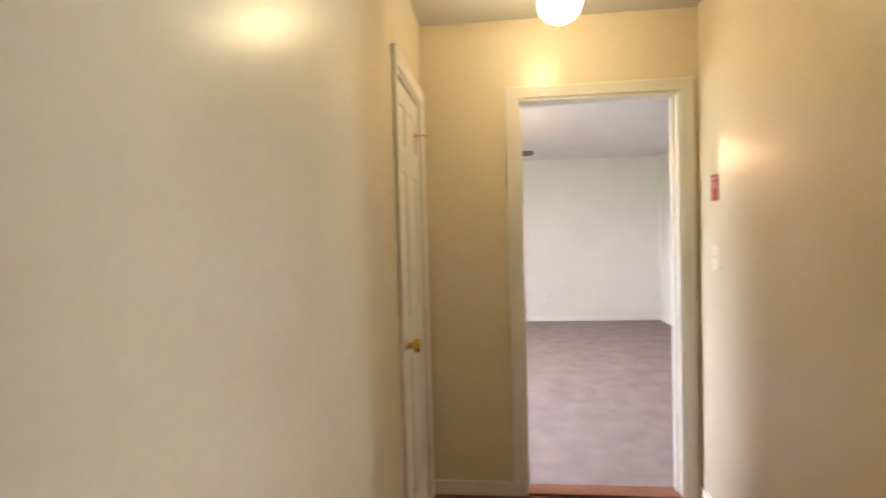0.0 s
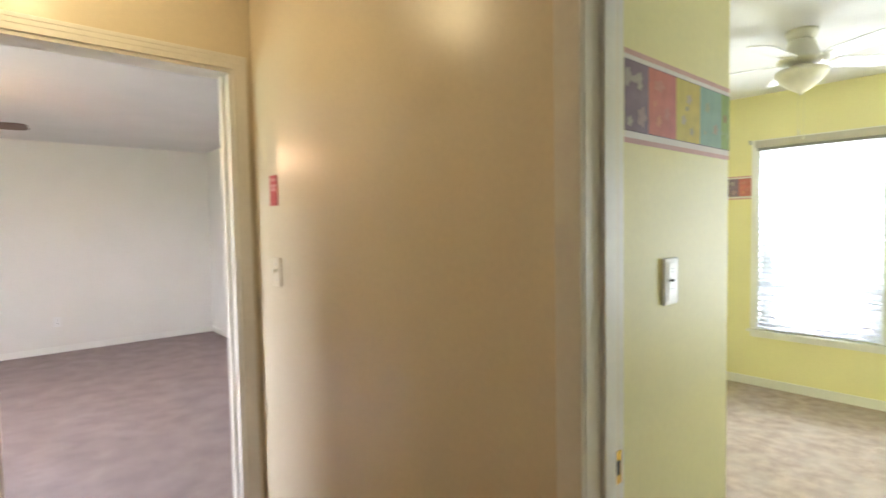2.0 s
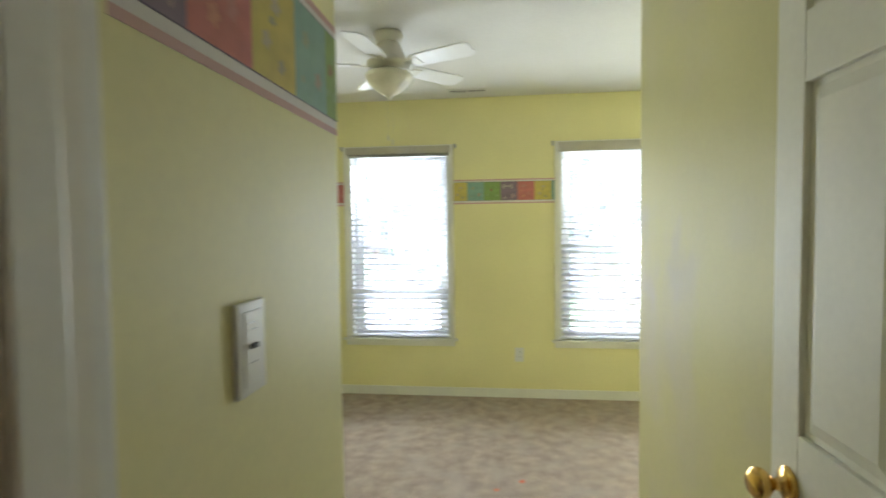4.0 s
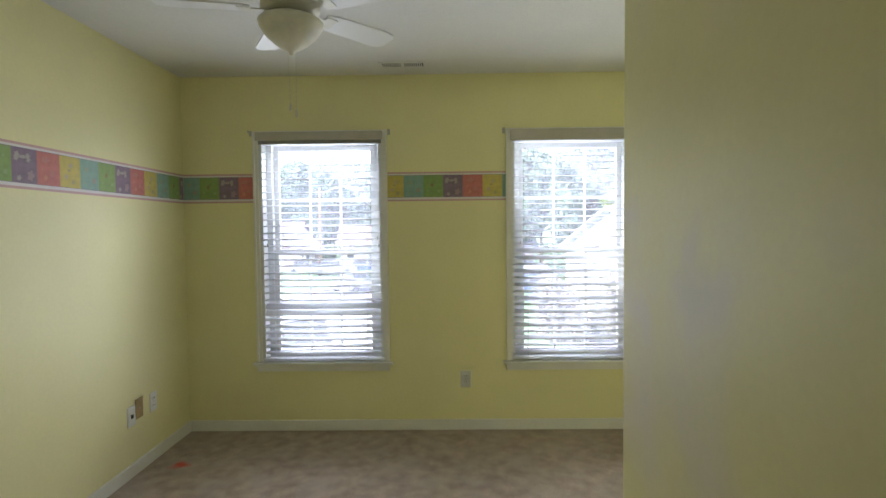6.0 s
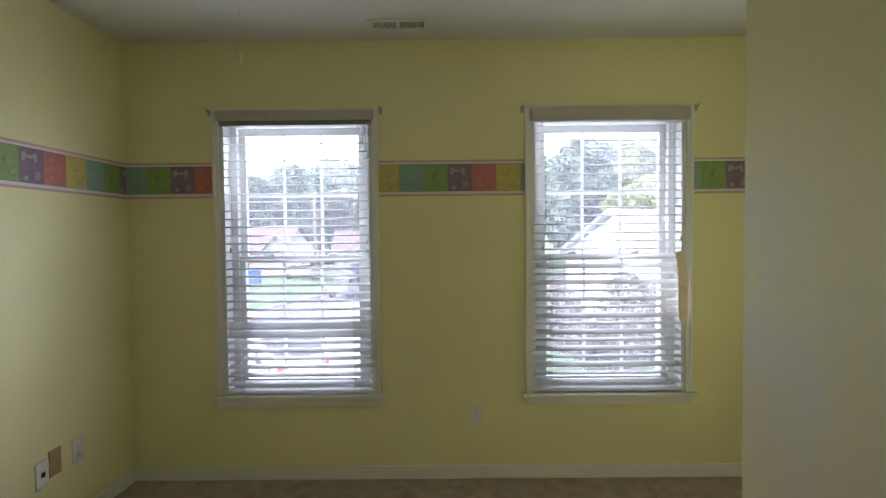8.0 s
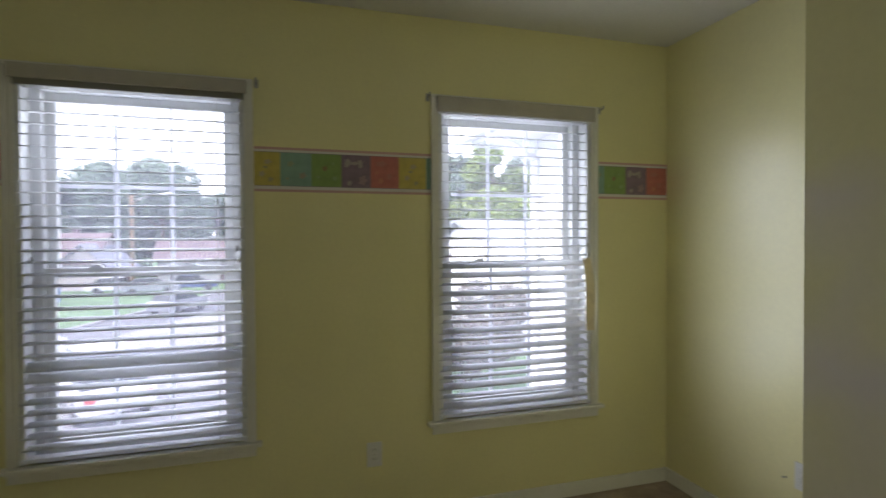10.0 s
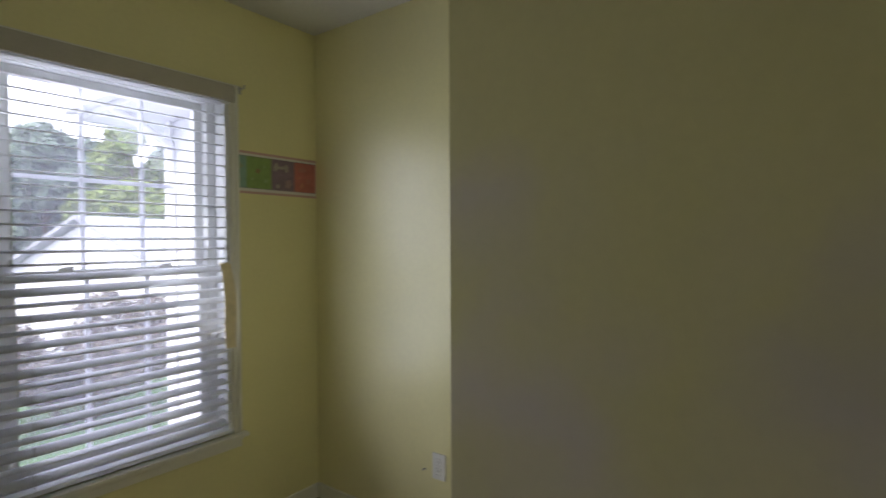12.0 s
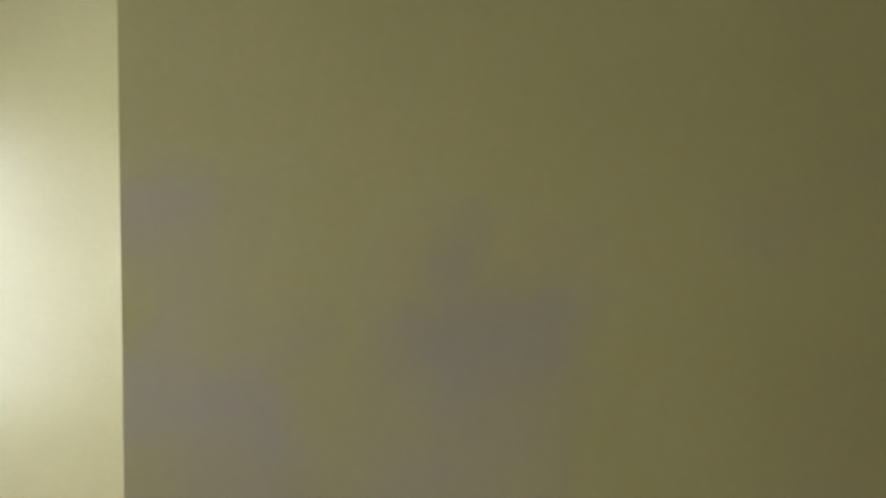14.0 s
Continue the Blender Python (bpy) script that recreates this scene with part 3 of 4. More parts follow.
# ---- windows ----
def window(name, x0, x1, label):
    """Casing, stool, apron, jambs, two sashes with bars and panes. Local x from the middle of the opening, y into the wall."""
    w, c = x1 - x0, (x0 + x1) / 2
    z0, z1 = WZ0, WZ1
    root = thing(name, (c, 0, 0), 0, label, "window", kind="structure")
    h = w / 2
    cs = bmesh.new()
    for a, b, dep in ((0.0, 0.022, 0.012), (0.0215, 0.036, 0.019)):
        bx(cs, -h - b, -h - a, -dep, 0, z0 + 0.001, z1 + a, 0.002)
        bx(cs, h + a, h + b, -dep, 0, z0 + 0.001, z1 + a, 0.002)
        bx(cs, -h - b, h + b, -dep, 0, z1 + a, z1 + b, 0.002)
    part("casing", cs, M_TRIM, root)
    part("window_sill", box(-h - 0.06, h + 0.06, -0.04, 0.09, z0 - 0.018, z0, 0.004), M_TRIM, root)
    ap = box(-h - 0.036, h + 0.036, -0.016, 0, z0 - 0.064, z0 - 0.018, 0.003)
    bx(ap, -h - 0.04, h + 0.04, -0.022, 0, z0 - 0.032, z0 - 0.0185, 0.003)
    part("apron", ap, M_TRIM, root)
    jb = bmesh.new()
    for s in (-1, 1):
        a, b = sorted((s * h, s * (h - 0.022)))
        bx(jb, a, b, 0.0, 0.15, z0, z1)
        a, b = sorted((s * (h - 0.022), s * (h - 0.062)))
        bx(jb, a, b, 0.085, 0.15, z0, z1, 0.003)
    bx(jb, -h + 0.022, h - 0.022, 0.0, 0.15, z1 - 0.022, z1)
    bx(jb, -h + 0.062, h - 0.062, 0.085, 0.15, z1 - 0.045, z1 - 0.022)
    bx(jb, -h + 0.062, h - 0.062, 0.09, 0.16, z0, z0 + 0.03)
    part("window_frame", jb, M_VINYL, root)
    zm = 1.235
    for nm, a, b, y in (("upper_sash", zm - 0.02, z1 - 0.045, 0.125), ("lower_sash", z0 + 0.03, zm + 0.022, 0.092)):
        s = h - 0.062
        sb = bmesh.new()
        fw = 0.036
        bx(sb, -s, -s + fw, y, y + 0.03, a, b, 0.003)
        bx(sb, s - fw, s, y, y + 0.03, a, b, 0.003)
        bx(sb, -s + fw, s - fw, y + 0.0004, y + 0.0296, a, a + fw, 0.003)
        bx(sb, -s + fw, s - fw, y + 0.0004, y + 0.0296, b - fw, b, 0.003)
        sash = part(nm, sb, M_VINYL, root)
        gx0, gx1, gz0, gz1 = -s + fw, s - fw, a + fw, b - fw
        third, mz = (gx1 - gx0) / 3, (gz0 + gz1) / 2
        for k in (1, 2):
            part("muntin", box(gx0 + k * third - 0.008, gx0 + k * third + 0.008, y + 0.008, y + 0.022, gz0, gz1, 0.002), M_GRILLE, sash)
        for k in range(3):
            part("muntin", box(gx0 + k * third + 0.008, gx0 + (k + 1) * third - 0.008, y + 0.009, y + 0.021, mz - 0.008, mz + 0.008, 0.002), M_GRILLE, sash)
            for za, zb in ((gz0, mz - 0.008), (mz + 0.008, gz1)):
                part("pane", box(gx0 + k * third + 0.008, gx0 + (k + 1) * third - 0.008, y + 0.014, y + 0.017, za, zb), M_GLASS, sash)
    for s in (-0.18, 0.18):
        lk = box(s - 0.025, s + 0.025, 0.088, 0.112, zm + 0.022, zm + 0.029, 0.002)
        rod(lk, (s - 0.012, 0.094, zm + 0.031), (s + 0.026, 0.094, zm + 0.033), 0.003)
        part("sash_lock", lk, M_VINYL, root)
    return root


def slat_mesh(w):
    """A slightly crowned slat."""
    bm = bmesh.new()
    n = 4
    top, bot = [], []
    for i in range(n + 1):
        u = i / n * 2 - 1
        z = 0.0025 * (1 - u * u)
        top.append([bm.verts.new((x, u * 0.0245, z + 0.0016)) for x in (-w / 2, w / 2)])
        bot.append([bm.verts.new((x, u * 0.0245, z - 0.0016)) for x in (-w / 2, w / 2)])
    for i in range(n):
        bm.faces.new((top[i][0], top[i][1], top[i + 1][1], top[i + 1][0])).smooth = True
        bm.faces.new((bot[i][1], bot[i][0], bot[i + 1][0], bot[i + 1][1])).smooth = True
        for k in (0, 1):
            bm.faces.new((top[i][k], top[i + 1][k], bot[i + 1][k], bot[i][k]))
    bm.faces.new((top[0][0], bot[0][0], bot[0][1], top[0][1]))
    bm.faces.new((top[n][1], bot[n][1], bot[n][0], top[n][0]))
    return to_mesh("slat", bm, M_SLAT)


def blind(x0, x1, tilts, label, seed, head_drop):
    """Open blind inside the casing; tilts gives a slat's lean by its height."""
    rnd = random.Random(seed)
    w = x1 - x0 - 0.006
    root = thing("window_blind", ((x0 + x1) / 2, 0.016, WZ0), 0, label, "blind", group="window blinds")
    top = WZ1 - WZ0 - 0.004
    hr = box(-w / 2, w / 2, -0.030, 0.026, top - 0.05, top, 0.003)
    part("headrail", hr, M_HEADRAIL if head_drop > 0 else M_SLAT, root)
    vl = box(-w / 2 - 0.012, w / 2 + 0.012, -0.050, -0.038, top - 0.045 + head_drop, top + 0.030, 0.004)
    part("valance", vl, M_VALANCE, root, "dull beige-grey valance board over the headrail")
    part("bottom_rail", box(-w / 2, w / 2, -0.025, 0.025, 0.008, 0.026, 0.004), M_SLAT, root)
    me = slat_mesh(w)
    z, pitch, zs = 0.062, 0.0462, []
    while z < top - 0.06:
        zs.append(z)
        tilt = tilts(z + WZ0) + rnd.uniform(-2.5, 2.5)
        part("slat", me, M_SLAT, root, loc=(0, 0, z + rnd.uniform(-0.002, 0.002)), rot=(tilt, rnd.uniform(-0.12, 0.12), 0))
        z += pitch
    for x in (-w / 2 + 0.11, w / 2 - 0.11):
        for y in (-0.027, 0.027):
            cb = bmesh.new()
            rod(cb, (x, y, 0.02), (x, y, top - 0.05), 0.0011, 5)
            part("ladder_cord", cb, M_CORD, root)
    for x, drop in ((w / 2 - 0.03, 0.86), (w / 2 - 0.045, 0.78)):
        cb = bmesh.new()
        rod(cb, (x, -0.036, top - 0.05), (x + 0.006, -0.036, drop), 0.0012, 5)
        part("lift_cord", cb, M_CORD, root)
    for x, zz in ((-w / 2 + 0.055, 0.80), (w / 2 - 0.024, 0.79), (w / 2 - 0.03, 0.84)):
        part("cord_tassel", lathe([(0.002, 0.0), (0.006, 0.004), (0.005, 0.018), (0.002, 0.026)], 8), M_STEEL, root, "dark grey cord tassel", loc=(x, -0.034, zz))
    cb = bmesh.new()
    rod(cb, (-w / 2 + 0.055, -0.036, top - 0.05), (-w / 2 + 0.055, -0.034, 0.82), 0.0012, 5)
    part("tilt_cord", cb, M_CORD, root)
    return root


window("window_1", *WIN[0], "white double-hung window with grilles and blinds")
window("window_2", *WIN[1], "white double-hung window beside the wing wall")


def tilt_a(z):
    return 50.0 if 0.79 < z < 0.875 else (8.0 if z > 0.875 else 14.0)


def tilt_b(z):
    k = int(z / 0.0462) % 2
    if z > 1.28:
        return 8.0
    if z > 1.19:
        return 30.0
    return 22.0 if k else 8.0


blind(*WIN[0], tilt_a, "white slatted window blind with two slats turned down", 3, 0.018)
blind(*WIN[1], tilt_b, "white slatted window blind with unevenly tilted lower slats", 4, 0.0)

# curtain rod brackets at the casing corners
for x in (WIN[0][0] - 0.05, WIN[0][1] + 0.05, WIN[1][0] - 0.05, WIN[1][1] + 0.05):
    rb = thing("rod_bracket", (x, 0, 2.055), 0, "small grey curtain rod bracket screwed to the wall", "bracket", group="curtain rod brackets")
    part("plate", box(-0.009, 0.009, -0.004, 0, -0.018, 0.018, 0.001), M_STEEL, rb)
    ab = bmesh.new()
    rod(ab, (0, -0.004, 0), (0, -0.04, 0.004), 0.004)
    rod(ab, (0, -0.04, 0.0), (0, -0.042, 0.016), 0.004)
    part("arm", ab, M_STEEL, rb)

# beige fabric strip that hangs over the blind of the second window
bm = bmesh.new()
rows_v = []
for k in range(13):
    u = k / 12
    xc = 3.044 + 0.032 * u + 0.006 * math.sin(u * 5)
    hw_s = 0.024 + 0.004 * math.sin(u * 3.1)
    zz = 1.262 - 0.375 * u
    yy = -0.052 - 0.006 * math.sin(u * 4)
    rows_v.append([bm.verts.new(p) for p in ((xc - hw_s, yy, zz), (xc + hw_s, yy + 0.004, zz), (xc + hw_s, yy + 0.0065, zz), (xc - hw_s, yy + 0.0025, zz))])
for a, b in zip(rows_v, rows_v[1:]):
    for k in range(4):
        bm.faces.new((a[k], a[(k + 1) % 4], b[(k + 1) % 4], b[k]))
bm.faces.new(rows_v[0])
bm.faces.new(rows_v[-1])
bx(bm, 3.030, 3.056, -0.058, -0.020, 1.258, 1.268, 0.002)
single("fabric_strip", bm, M_STRIP, "narrow beige fabric strip hanging over a blind slat", "fabric strip")

# ---- wallpaper border ----
SQ = 0.1345
BZ0, BZ1 = 1.585, 1.783
ORDER = ["purple", "red", "yellow", "teal", "green"]


MOTIFS = {   # x, z, radius, colour, stretch in x and z
    "purple": ((0.028, 0.146, 0.014, 0, 1, 1), (0.024, 0.130, 0.013, 0, 1, 1), (0.085, 0.144, 0.013, 0, 1, 1), (0.088, 0.128, 0.012, 0, 1, 1),
               (0.056, 0.138, 0.028, 0, 1, 0.3), (0.098, 0.060, 0.020, 1, 1, 1.2), (0.036, 0.046, 0.012, 0, 1, 1)),
    "red": ((0.050, 0.140, 0.018, 0, 1.5, 0.8), (0.088, 0.082, 0.013, 0, 1, 1.3), (0.048, 0.060, 0.013, 1, 1, 1.1), (0.030, 0.098, 0.007, 1, 1, 1)),
    "yellow": ((0.070, 0.132, 0.015, 0, 1.1, 0.9), (0.040, 0.078, 0.014, 0, 1, 1), (0.085, 0.054, 0.012, 1, 1, 1), (0.058, 0.108, 0.010, 1, 1.2, 0.7)),
    "teal": ((0.044, 0.126, 0.015, 1, 1, 1), (0.096, 0.074, 0.016, 0, 1, 1), (0.030, 0.060, 0.007, 1, 1, 1)),
    "green": ((0.060, 0.110, 0.012, 1, 1, 1.1), (0.104, 0.066, 0.012, 0, 1, 1), (0.096, 0.132, 0.007, 0, 1, 1), (0.030, 0.070, 0.008, 0, 1, 1)),
}


def disc_mesh(m):
    """A thin printed flower of radius 1 with five lobes, front to -y."""
    bm = bmesh.new()
    n = 24
    rim = []
    for k in range(n):
        a = 2 * math.pi * k / n
        r = 0.86 + 0.20 * math.cos(5 * a) + 0.06 * math.sin(2 * a)
        rim.append((r * math.cos(a), r * math.sin(a)))
    front = [bm.verts.new((x, -0.0001, z)) for x, z in rim]
    back = [bm.verts.new((x, 0.0, z)) for x, z in rim]
    bm.faces.new(front)
    for k in range(n):
        bm.faces.new((front[k], front[(k + 1) % n], back[(k + 1) % n], back[k]))
    return to_mesh("motif", bm, m)


DISC = {k: [disc_mesh(m) for m in pair] for k, pair in MOTIF.items()}


def square_mesh(kind, w):
    """A printed square of width w, front to -y."""
    return to_mesh("square", box(0, w, -0.0015, 0, 1.612 - BZ0, 1.760 - BZ0), SQUARES[kind])


def add_motifs(sq, kind, w):
    for k, (cx, cz, r, c, sx, sz) in enumerate(MOTIFS[kind]):
        x = cx * w / SQ
        if r * sx < x < w - r * sx:
            ob = part("motif", DISC[kind][c], None, sq, loc=(x, -0.0016 - 0.00012 * k, cz))
            ob.scale = (r * sx, 1, r * sz)


SQUARE_MESH = {k: square_mesh(k, SQ) for k in ORDER}


def border(loc, rz, length, first, offset):
    """A run of border paper along local x with its back on y 0; offset is how much of the first square is cut off."""
    root = thing("wallpaper_border", (loc[0], loc[1], BZ0), rz, "pink-edged wallpaper border with coloured animal-print squares", "wallpaper border", group="wallpaper borders")
    hgt = BZ1 - BZ0
    part("paper", box(0, length, -0.0008, 0, 0, hgt), M_PAPER, root)
    for z0, z1, m in ((0, 0.011, M_PINK), (hgt - 0.011, hgt, M_PINK), (0.0255, 0.0275, M_LINE), (0.1745, 0.1765, M_LINE)):
        part("edge_stripe", box(0, length, -0.0014, -0.0008, z0, z1), m, root)
    x, k = -offset, ORDER.index(first)
    if offset < 0:      # a cut piece of the square before the first whole one
        x, k = x - SQ, k - 1
    while x < length - 0.004:
        a, b = max(x, 0.0), min(x + SQ, length)
        kind = ORDER[k % 5]
        if b - a > SQ - 0.002:
            add_motifs(part("square", SQUARE_MESH[kind], None, root, loc=(x, 0, 0)), kind, SQ)
        elif b - a > 0.01:
            add_motifs(part("square", square_mesh(kind, b - a), None, root, loc=(a, 0, 0)), kind, b - a)
        x += SQ
        k += 1
    return root


border((0.0, YB), 90, -YB - 0.002, "red", 0.0125)
border((0.002, 0.0), 0, WIN[0][0] - 0.040, "teal", 0.022)
border((WIN[0][1] + 0.037, 0.0), 0, WIN[1][0] - WIN[0][1] - 0.074, "yellow", 0.024)
border((WIN[1][1] + 0.037, 0.0), 0, XR - WIN[1][1] - 0.0375, "green", -0.046)
border((XP, -3.841), 90, YB + 3.841, "purple", 0.0215)


# ---- ceiling fans ----
def fan(name, loc, first, bowl, blade_m, body_m, label, blade_len=0.505, drop=0.0):
    root = thing(name, (loc[0], loc[1], loc[2] - drop), 0, label, "ceiling fan")
    part("canopy", lathe([(0.001, 0.0), (0.075, 0.0), (0.078, -0.012), (0.066, -0.045), (0.030, -0.056), (0.001, -0.056)], 28), body_m, root, loc=(0, 0, drop))
    part("downrod", lathe([(0.016, drop - 0.05), (0.016, -0.07), (0.03, -0.078)], 16), body_m, root)
    part("motor", lathe([(0.001, -0.05), (0.056, -0.052), (0.066, -0.065), (0.074, -0.09), (0.086, -0.125), (0.092, -0.145), (0.114, -0.152), (0.116, -0.170), (0.09, -0.182), (0.05, -0.188), (0.001, -0.188)], 32), body_m, root)
    part("switch_housing", lathe([(0.001, -0.172), (0.052, -0.172), (0.056, -0.185), (0.056, -0.205), (0.07, -0.212), (0.001, -0.213)], 24), body_m, root)
    part("light_bowl", lathe([(0.07, -0.207), (0.118, -0.212), (0.127, -0.221), (0.121, -0.243), (0.100, -0.272), (0.070, -0.300), (0.040, -0.321), (0.018, -0.332), (0.010, -0.338), (0.009, -0.346), (0.001, -0.349)], 32), bowl, root, "frosted glass light bowl")
    bm = bmesh.new()
    pts = [(0.15, 0.042), (0.19, 0.056), (blade_len - 0.06, 0.066), (blade_len - 0.02, 0.058), (blade_len, 0.035)]
    outline = [(x, y) for x, y in pts] + [(x, -y) for x, y in reversed(pts)]
    lo = [bm.verts.new((x, y, -0.003)) for x, y in outline]
    hi = [bm.verts.new((x, y, 0.003)) for x, y in outline]
    bm.faces.new(hi)
    bm.faces.new(lo[::-1])
    for k in range(len(lo)):
        bm.faces.new((lo[k], lo[(k + 1) % len(lo)], hi[(k + 1) % len(lo)], hi[k]))
    blade_me = to_mesh("blade", bm, blade_m)
    bm = bmesh.new()
    bx(bm, 0.085, 0.17, -0.016, 0.016, -0.007, -0.003, 0.001)
    bx(bm, 0.15, 0.20, -0.035, 0.035, -0.0068, -0.0032, 0.001)
    arm_me = to_mesh("blade_arm", bm, body_m)
    for k in range(5):
        a = first + 72 * k
        ho = part("blade", blade_me, None, root, loc=(0, 0, -0.170), rot=(-11, 0, a))
        part("blade_arm", arm_me, None, ho)
    for dx, drop in ((-0.012, 0.53), (0.012, 0.555)):
        cb = bmesh.new()
        rod(cb, (dx, 0.02 * (1 if dx > 0 else -1), -0.21), (dx, 0.012, -drop), 0.0009, 5)
        lathe([(0.001, -drop - 0.035), (0.006, -drop - 0.032), (0.005, -drop - 0.008), (0.0015, -drop)], 10, "z", cb, (dx, 0.012, 0))
        part("pull_chain", cb, M_FAN, root, "thin pull chain with a white drop")
    return root


fan("ceiling_fan", (1.203, -1.46, H), 47, M_BOWL, M_BLADE, M_FAN, "white five-blade ceiling fan with frosted glass bowl")
fan("ceiling_fan", (-2.72, -5.12, H), 77, M_FARBOWL, M_FANDARK, M_FAN, "dark-bladed ceiling fan with its light switched on", drop=0.12)

# ---- hall lamp ----
hl = thing("ceiling_lamp", (0.40, -4.72, HH), 0, "round white glass ceiling lamp switched on in the hall", "lamp")
part("base", lathe([(0.001, 0.0), (0.062, 0.0), (0.064, -0.012), (0.056, -0.03), (0.046, -0.07), (0.045, -0.08), (0.001, -0.08)], 24), M_FAN, hl)
prof = [(0.045, -0.076)] + [(0.088 * math.cos(a), -0.148 + 0.085 * math.sin(a)) for a in [radians(v) for v in range(55, -90, -12)]] + [(0.001, -0.233)]
part("globe", lathe(prof, 28), M_HALLGLOBE, hl, "glowing frosted glass globe")

# ---- ceiling vent ----
cv = thing("ceiling_vent", (1.540, -0.222, H), 0, "white metal ceiling vent with dark slots", "vent")
fr = bmesh.new()
for a, b, c, d in ((-0.15, 0.15, -0.060, -0.042), (-0.15, 0.15, 0.042, 0.060), (-0.15, -0.13, -0.042, 0.042), (0.13, 0.15, -0.042, 0.042), (-0.008, 0.008, -0.042, 0.042)):
    bx(fr, a, b, c, d, -0.008, 0, 0.001)
part("frame", fr, M_CEIL, cv)
part("backing", box(-0.13, 0.13, -0.042, 0.042, -0.002, -0.0005), M_DARK, cv)
lv = to_mesh("louvre", box(-0.0022, 0.0022, -0.042, 0.042, -0.0025, 0.0025), M_CEIL)
for k in range(20):
    x = -0.122 + k * 0.0122 + (0.008 if k > 9 else 0)
    part("louvre", lv, None, cv, loc=(x, 0, -0.006), rot=(0, 35 if k > 9 else -68, 0))


# ---- wall plates ----
def outlet(loc, rz, label, tan=False, kind="duplex"):
    """Face to local -y."""
    root = thing("wall_outlet" if kind == "duplex" else "wall_plate", loc, rz, label, "outlet" if kind == "duplex" else "wall plate")
    part("plate", box(-0.036, 0.036, -0.006, 0, -0.058, 0.058, 0.003), M_TAN if tan else M_PLATE, root)
    if kind == "duplex":
        for z in (-0.021, 0.021):
            fc = part("receptacle", box(-0.017, 0.017, -0.008, -0.006, z - 0.014, z + 0.014, 0.003), M_TAN if tan else M_PLATE, root)
            for x in (-0.006, 0.006):
                part("slot", box(x - 0.001, x + 0.001, -0.0086, -0.008, z - 0.003, z + 0.006), M_DARK, fc)
    elif kind == "jack":
        part("jack", box(-0.010, 0.012, -0.0095, -0.006, -0.012, 0.010, 0.002), M_DARK, root, "dark cable jack")
    part("screw", lathe([(0.001, -0.0075), (0.003, -0.007), (0.003, -0.006)], 8, "y"), M_STEEL, root)
    return root


outlet((1.927, 0, 0.355), 0, "white double outlet between the two windows")
outlet((XR, -0.812, 0.366), -90, "white double outlet on the yellow side wall")
outlet((0, -0.660, 0.345), 90, "white wall plate with a dark cable jack", kind="jack")
outlet((0, -0.586, 0.369), 90, "tan plastic wall plate near the corner", tan=True, kind="jackless")
outlet((0, -0.440, 0.359), 90, "white double outlet near the room corner")
outlet((FX, -4.33, 0.36), 90, "white outlet on the far room wall")
nl = bmesh.new()
rod(nl, (XR, -0.733, 0.337), (XR - 0.02, -0.733, 0.339), 0.003)
single("wall_nail", nl, M_STEEL, "small bent nail in the yellow wall", "nail")


def switch(loc, rz, label):
    root = thing("light_switch", loc, rz, label, "light switch")
    part("plate", box(-0.036, 0.036, -0.006, 0, -0.058, 0.058, 0.003), M_ALMOND, root)
    part("toggle", box(-0.005, 0.005, -0.016, -0.006, -0.003, 0.011, 0.002), M_ALMOND, root)
    for z in (-0.03, 0.03):
        part("screw", lathe([(0.001, -0.0075), (0.003, -0.007), (0.003, -0.006)], 8, "y"), M_STEEL, root, loc=(0, 0, z))
    return root


switch((0.10, YH, 1.241), 0, "cream light switch on the hall wall")
sw = thing("fan_control", (XP, -3.627, 1.272), 90, "raised white fan and light wall control with dark slider", "wall control")
part("housing", box(-0.034, 0.034, -0.008, 0, -0.056, 0.056, 0.003), M_PLATE, sw)
part("face", box(-0.021, 0.021, -0.0095, -0.008, -0.045, 0.045, 0.001), M_PLATE, sw)
part("slider", box(-0.010, 0.005, -0.014, -0.0095, 0.000, 0.006, 0.001), M_DARK, sw, "dark slider knob")
for z in (-0.018, 0.022, 0.030):
    part("groove", box(-0.010, 0.008, -0.0102, -0.0095, z, z + 0.0016), M_STEEL, sw)
sg = thing("wall_sign", (0.09, YH, 1.562), 0, "small red printed card on the hall wall", "sign")
part("card", box(-0.034, 0.034, -0.004, 0, -0.060, 0.060, 0.001), M_REDTAG, sg)
for z in (0.036, 0.012, -0.002):
    part("print_bar", box(-0.026, 0.026, -0.0046, -0.004, z, z + 0.012), M_REDTAG2, sg, "pale printed bar")

# ---- outside: second-floor view over a street ----
G = -3.4
bm = bmesh.new()
n = 24
for i in range(n):
    a0, a1 = 2 * math.pi * i / n, 2 * math.pi * (i + 1) / n
    bm.faces.new([bm.verts.new(p) for p in ((0, 0, G), (900 * math.cos(a0), 900 * math.sin(a0), G), (900 * math.cos(a1), 900 * math.sin(a1), G))])
setting("ground", bm, M_GRASS, "wide green lawn and land to the horizon", "ground")


def slab(name, pts, z0, z1, m, label, category):
    bm = bmesh.new()
    lo = [bm.verts.new((x, y, z0)) for x, y in pts]
    hi = [bm.verts.new((x, y, z1)) for x, y in pts]
    bm.faces.new(hi)
    bm.faces.new(lo[::-1])
    for k in range(len(pts)):
        bm.faces.new((lo[k], lo[(k + 1) % len(pts)], hi[(k + 1) % len(pts)], hi[k]))
    return setting(name, bm, m, label, category)


